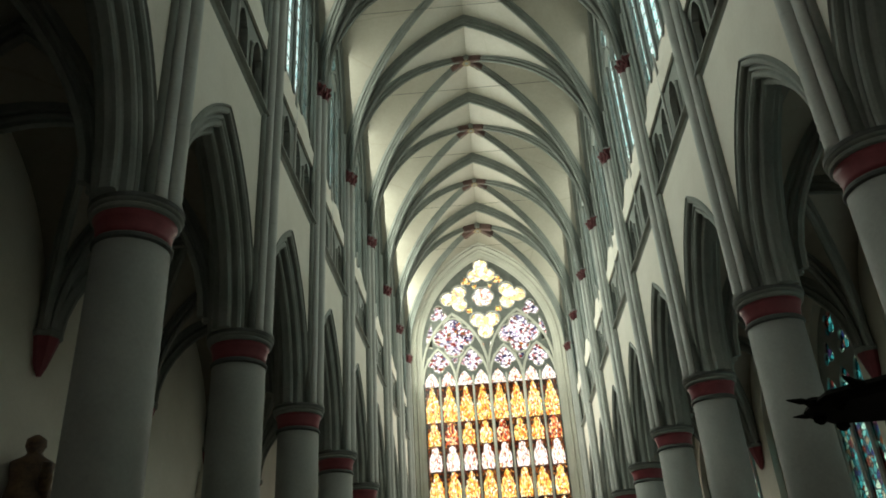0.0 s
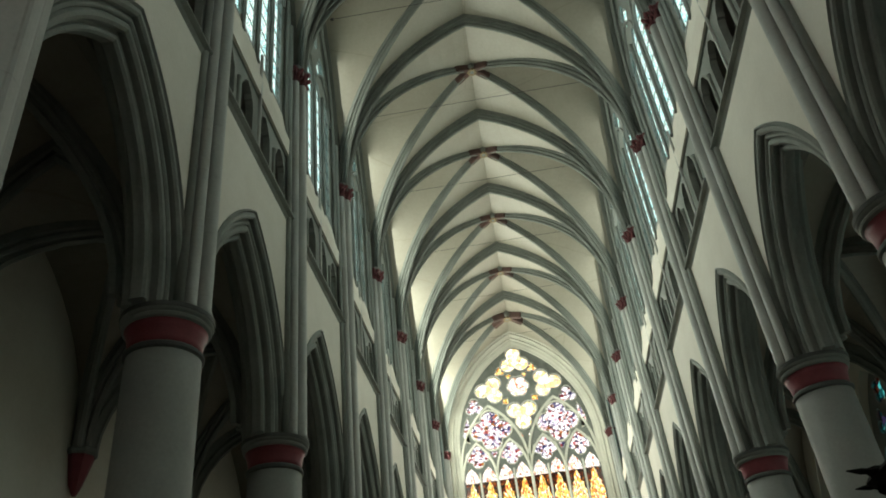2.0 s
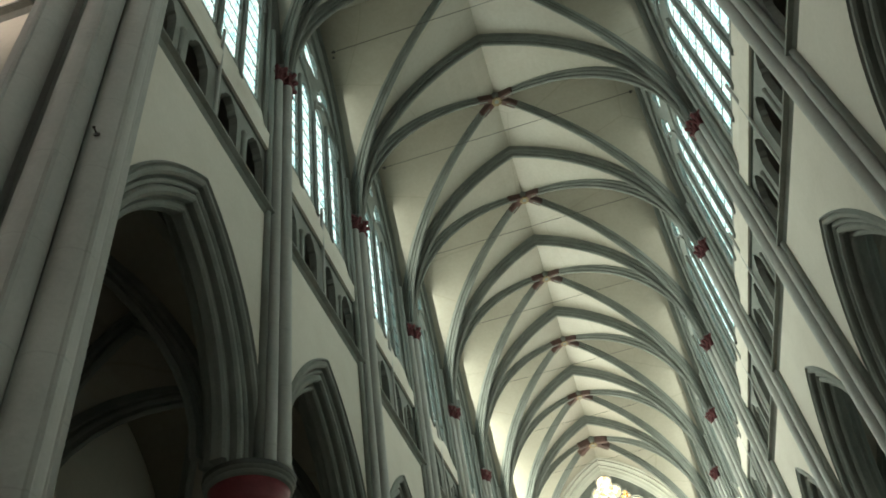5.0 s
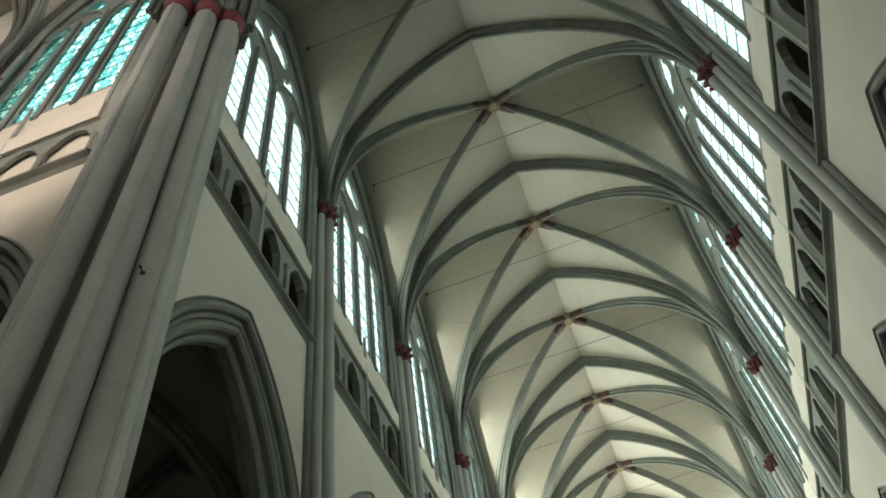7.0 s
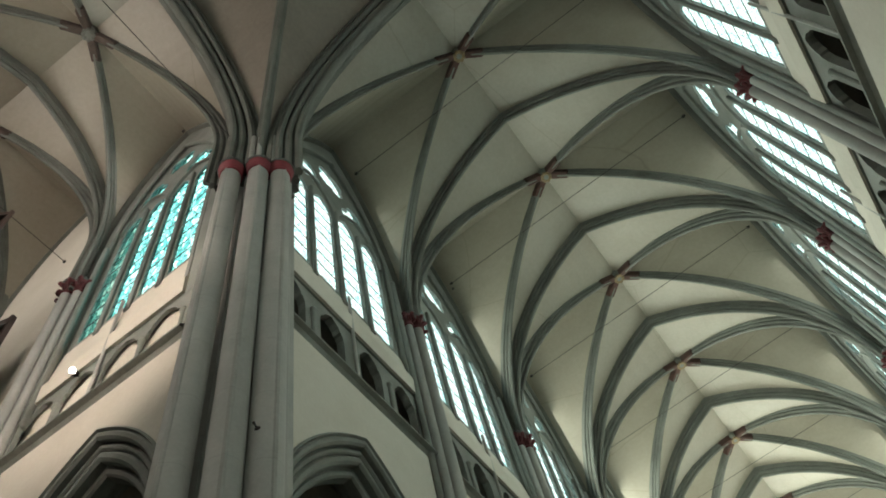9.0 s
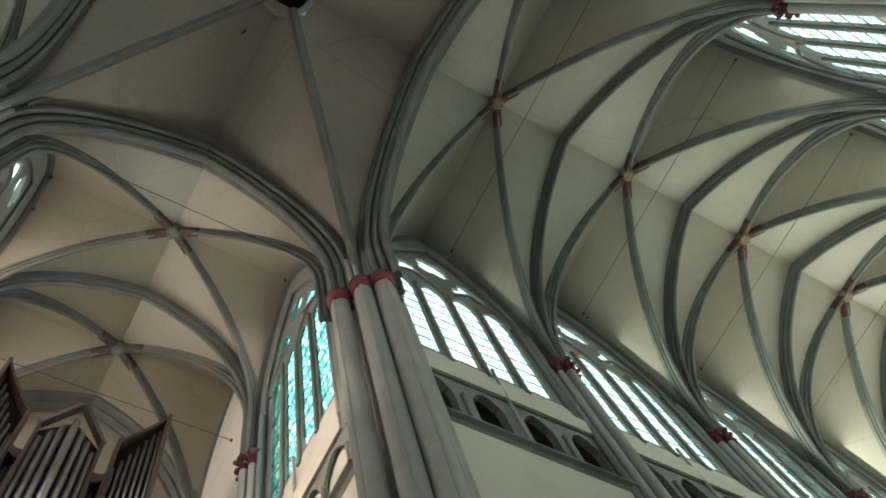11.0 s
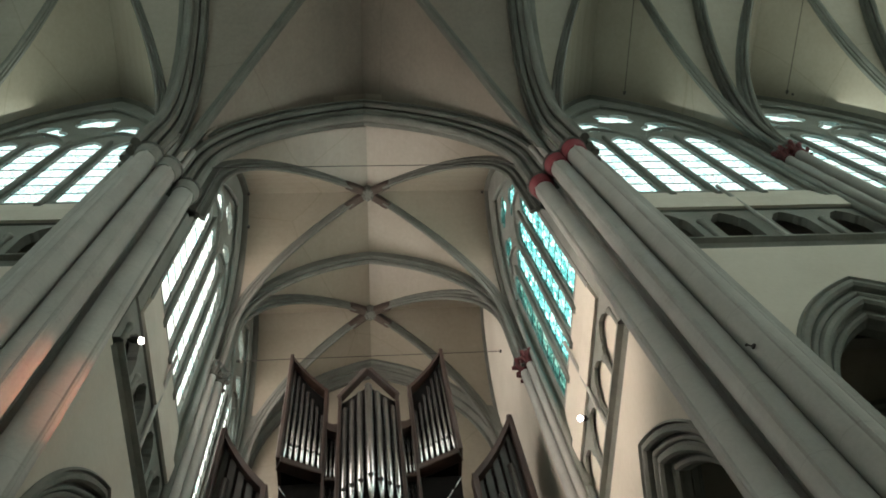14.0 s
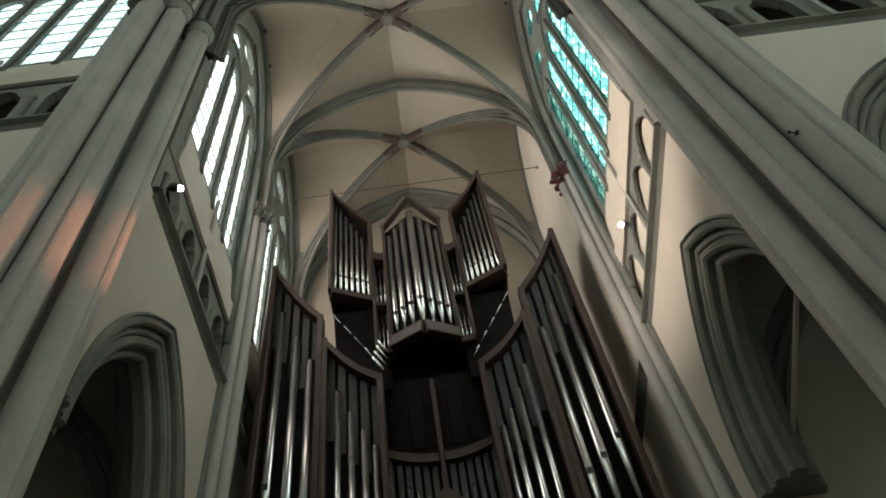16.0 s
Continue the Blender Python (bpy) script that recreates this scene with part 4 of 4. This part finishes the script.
# Black core paints the shade between the middle pipes.
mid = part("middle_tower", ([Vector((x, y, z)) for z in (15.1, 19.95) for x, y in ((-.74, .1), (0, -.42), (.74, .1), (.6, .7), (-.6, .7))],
            [(0, 1, 6, 5), (1, 2, 7, 6), (2, 3, 8, 7), (3, 4, 9, 8), (4, 0, 5, 9), (4, 3, 2, 1, 0), (5, 6, 7, 8, 9)]), M_WOODSHADE, organ, "near-black core painted as shade behind the middle tower pipes")
for s in (-1, 1):
    part("post", beam((s * .76, .02, 15.0), (s * .76, .02, 20.1), .09, .3), M_WOOD, mid)
    part("crest", beam((s * .78, 0, 20.05), (0, -.55, 20.6), .18, .2), M_WOOD, mid)
    part("rail", beam((s * .78, 0, 15.2), (0, -.55, 14.98), .2, .34), M_WOOD, mid)
for i, x in enumerate((-.61, -.42, -.22, 0, .22, .42, .61)):
    d = 3 - abs(i - 3)
    pipe(x, -.5 + abs(x) * .72, 15.55 - .12 * d, 19.45 + .14 * d, .078 + .006 * d, .5 + .08 * d, mid)
# Black sheet added to fill the pale gap here with painted shade.
part("shade_panel", box(-2.05, 2.05, .72, .9, 13.5, 16.9), M_WOODSHADE, organ, "near-black sheet added as shade behind the trumpets")
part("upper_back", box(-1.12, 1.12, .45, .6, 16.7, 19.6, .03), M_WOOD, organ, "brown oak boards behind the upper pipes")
core = part("lower_case", box(-1.1, 1.1, .3, 2.4, 3.0, 14.3), M_WOODSHADE, organ, "dark panelled lower case")
for s in (-1, 1):
    part("rail", band([Vector((s * (.06 + 1.02 * i / 8), .2, 11.9 + .3 * (i / 8) ** 2)) for i in range(9)], .2, .18), M_WOOD, core, "curved oak rail")
    for i in range(6):
        x = s * (.17 + .165 * i)
        part("slat", box(x - .055, x + .055, .24, .28, 9.9, 11.85 + .2 * (i / 6) ** 2, .012), M_SLAT, core)
        pipe(x, .17, 9.2, 10.75 + .85 * abs(x), .042, .5, core)
part("rail", beam((-1.08, .22, 9.2), (1.08, .22, 9.2), .22, .2), M_WOOD, core)
part("post", beam((0, .22, 9.2), (0, .22, 14.1), .1, .14), M_WOOD, core)
for x in (-1.02, 1.02):
    part("post", beam((x, .24, 9.2), (x, .24, 12.3), .1, .14), M_WOOD, core)
for i in range(5):
    x = -.8 + .4 * i
    part("panel", box(x - .16, x + .16, .26, .3, 12.3, 13.9, .02), M_WOODSHADE, core)
part("gable", plate([(-.5, 10.3), (.5, 10.3), (.5, 10.42), (0, 11.0), (-.5, 10.42)], [], -.16, .0), M_WOOD, core, "small oak gable above the keyboard")
part("plinth", box(-3.4, 3.4, .4, 2.6, 0, 3.2, .05), M_WOOD, organ)
organ.matrix_basis = ORGAN_AT

# ---- spotlights in the transept galleries ----
def spotlight(at, aim, watts, colour, cone):
    s = tagged(new("spotlight"), "small bright spotlight on a gallery rail", "spotlight", "spotlights")
    part("housing", lathe([(.03, -.14), (.06, -.1), (.06, .0), (.07, .02)], 12), M_IRON, s)
    mat, nt, p = shader("lamp_glow", .4)
    p.inputs["Emission Color"].default_value = (1, .88, .8, 1)
    p.inputs["Emission Strength"].default_value = 25
    part("bulb", lathe([(.02, .0), (.045, .015), (.06, .05), (.045, .09), (.015, .105)], 14), mat, s, "glowing round lamp")
    m = (Vector(aim) - Vector(at)).to_track_quat("Z", "Y").to_matrix().to_4x4()
    s.matrix_basis = Matrix.Translation(at) @ m
    data = bpy.data.lights.new("spotlight_beam", "SPOT")
    data.energy, data.color, data.spot_size, data.shadow_soft_size, data.spot_blend = watts, colour, radians(cone), .06, .8
    lamp = new("spotlight_beam", data)
    lamp.matrix_world = look(Vector(at) + (Vector(aim) - Vector(at)).normalized() * .3, aim)
    part("arm", box(-.015, .015, -.015, .015, -.4, -.1), M_IRON, s)


spotlight((-6.8, -3.97, 13.95), (-8.4, 4.2, 14.6), 1900, (1, .82, .68), 56)
spotlight((-9.2, 4.1, 14.55), (-5.3, -3.9, 9.9), 3000, (1, .36, .2), 11)

# ---- wires across the vaults ----
def tie_wire(m, half):
    w = tagged(new("tie_wire"), "thin steel wire stretched across the vault", "wire", "tie wires")
    part("wire", moved(lathe([(.011, -half), (.011, half)], 6), pose(0, 0, 0, 0, 90)), M_IRON, w)
    for s in (-1, 1):
        part("anchor", moved(lathe([(.05, 0), (.06, .02), (.03, .12)], 8), pose(s * half, 0, 0, 0, 90 * s)), M_IRON, w)
    w.matrix_basis = m


for y in BAYS[:N_NAVE]:
    tie_wire(pose(0, y + .75, 26.42), 4.95)
tie_wire(pose(-5.75, TY, 20.85, 0, 0, 90), 3.85)
tie_wire(pose(-12.8, TY, 23.75, 0, 0, 90), 4.1)
hook = tagged(new("vault_hook"), "small iron hook plate on the crossing vault", "hook")
part("plate", box(-.14, .14, -.04, .04, -.03, .03, .01), M_IRON, hook)
part("eye", lathe([(.03, -.12), (.05, -.08), (.03, -.03)], 8), M_IRON, hook)
hook.matrix_basis = pose(-1.86, -.61, 27.58, 0, 12, 30)

pier_hook = tagged(new("pier_hook"), "small dark iron hook let into a pier shaft", "hook")
part("plate", lathe([(.01, 0), (.06, .005), (.055, .03), (.02, .035)], 10), M_IRON, pier_hook)
part("pin", moved(lathe([(.018, 0), (.018, .16), (.03, .17), (.03, .19)], 8), pose(0, 0, .02, 25)), M_IRON, pier_hook)
pier_hook.matrix_basis = pose(-4.67, 4.3, 9.2, 80, 0, 20) @ Matrix.Scale(.62, 4)
# Dark plugs added in place of small dark holes in the vault.
plug = tagged(new("vault_plug"), "small dark plug standing for a hole in the plaster vault", "plug", "vault plugs")
part("stem", lathe([(.02, -.03), (.045, -.02), (.045, .12)], 8), M_IRON, plug)
place([plug], [pose(x, y, z) for x, y, z in ((-5.1, 14.17, 26.5), (-.3, 17.94, 27.66), (.35, 20.77, 27.66), (-9.36, -3.84, 26.47), (-8.68, 4.05, 27.66), (-8.56, -3.9, 27.5), (2.1, 12.4, 27.0))])

tie_rod = tagged(new("tie_rod"), "pale painted iron tie rod across an arcade arch", "tie rod")
part("rod", moved(lathe([(.035, -1.62), (.035, 1.62)], 10), pose(0, 0, 0, 0, 90)), M_WALL, tie_rod, smooth=True)
for s in (-1, 1):
    part("anchor", moved(lathe([(.07, 0), (.09, .02), (.05, .1)], 10), pose(s * 1.62, 0, 0, 0, -90 * s)), M_IRON, tie_rod)
tie_rod.matrix_basis = pose(-8.05, 4.75, 9.05, 0, 0, -8)

# ---- pulpit canopy on a column, statue on the aisle wall ----
canopy = tagged(new("pulpit_canopy"), "dark carved wooden canopy with a jagged crest fixed to a column", "canopy")
part("board", lathe([(.85, 4.45), (1.0, 4.5), (1.05, 4.58), (1.0, 4.68), (.8, 4.72)], 8, 0, 0, radians(22.5)), M_WOODSHADE, canopy)
for i in range(8):
    a = radians(45 * i)
    spike = Matrix.Translation((.95 * math.cos(a), .95 * math.sin(a), 4.62)) @ Vector((math.cos(a), math.sin(a), .25)).to_track_quat("Z", "Y").to_matrix().to_4x4()
    part("spike", moved(lathe([(.12, -.1), (.1, .05), (.05, .12), (.06, .18), (.01, .36)], 6), spike), M_WOODSHADE, canopy)
    part("drop", lathe([(.03, 4.3), (.1, 4.38), (.08, 4.5)], 6, .86 * math.cos(a + .39), .86 * math.sin(a + .39)), M_WOODSHADE, canopy)
part("bracket", box(.6, 1.3, -.12, .12, 4.5, 4.75, .02), M_WOODSHADE, canopy)
canopy.matrix_basis = pose(4.68, 10.2, 1.44) @ Matrix.Diagonal((1, 1, .66, 1))
statue = tagged(part("statue", join(lathe([(.3, 4.5), (.34, 4.6), (.3, 5.2), (.24, 5.6), (.27, 5.9), (.12, 6.02), (.09, 6.08), (.13, 6.2), (.12, 6.32), (.04, 6.4)], 14), lathe([(.1, 4.2), (.4, 4.45), (.4, 4.52)], 10),
     moved(lathe([(.07, 0), (.09, .3), (.06, .6)], 8), pose(.22, -.05, 5.3, 30, 20, 0))), M_STATUE, smooth=True), "old painted wooden statue on a wall console", "statue")
statue.matrix_basis = pose(-9.85, 15.75, -1.0) @ Matrix.Diagonal((1.6, 1.6, 1.17, 1))
figure = tagged(part("small_statue", join(lathe([(.06, -.3), (.24, -.06), (.26, 0)], 10), lathe([(.2, 0), (.22, .06), (.17, .4), (.14, .62), (.16, .72), (.06, .8), (.085, .9), (.07, .98), (.02, 1.03)], 12)), M_WALL, smooth=True), "small pale plaster figure on a wall console", "statue")
figure.matrix_basis = pose(-10.14, 26.5, 7.25)
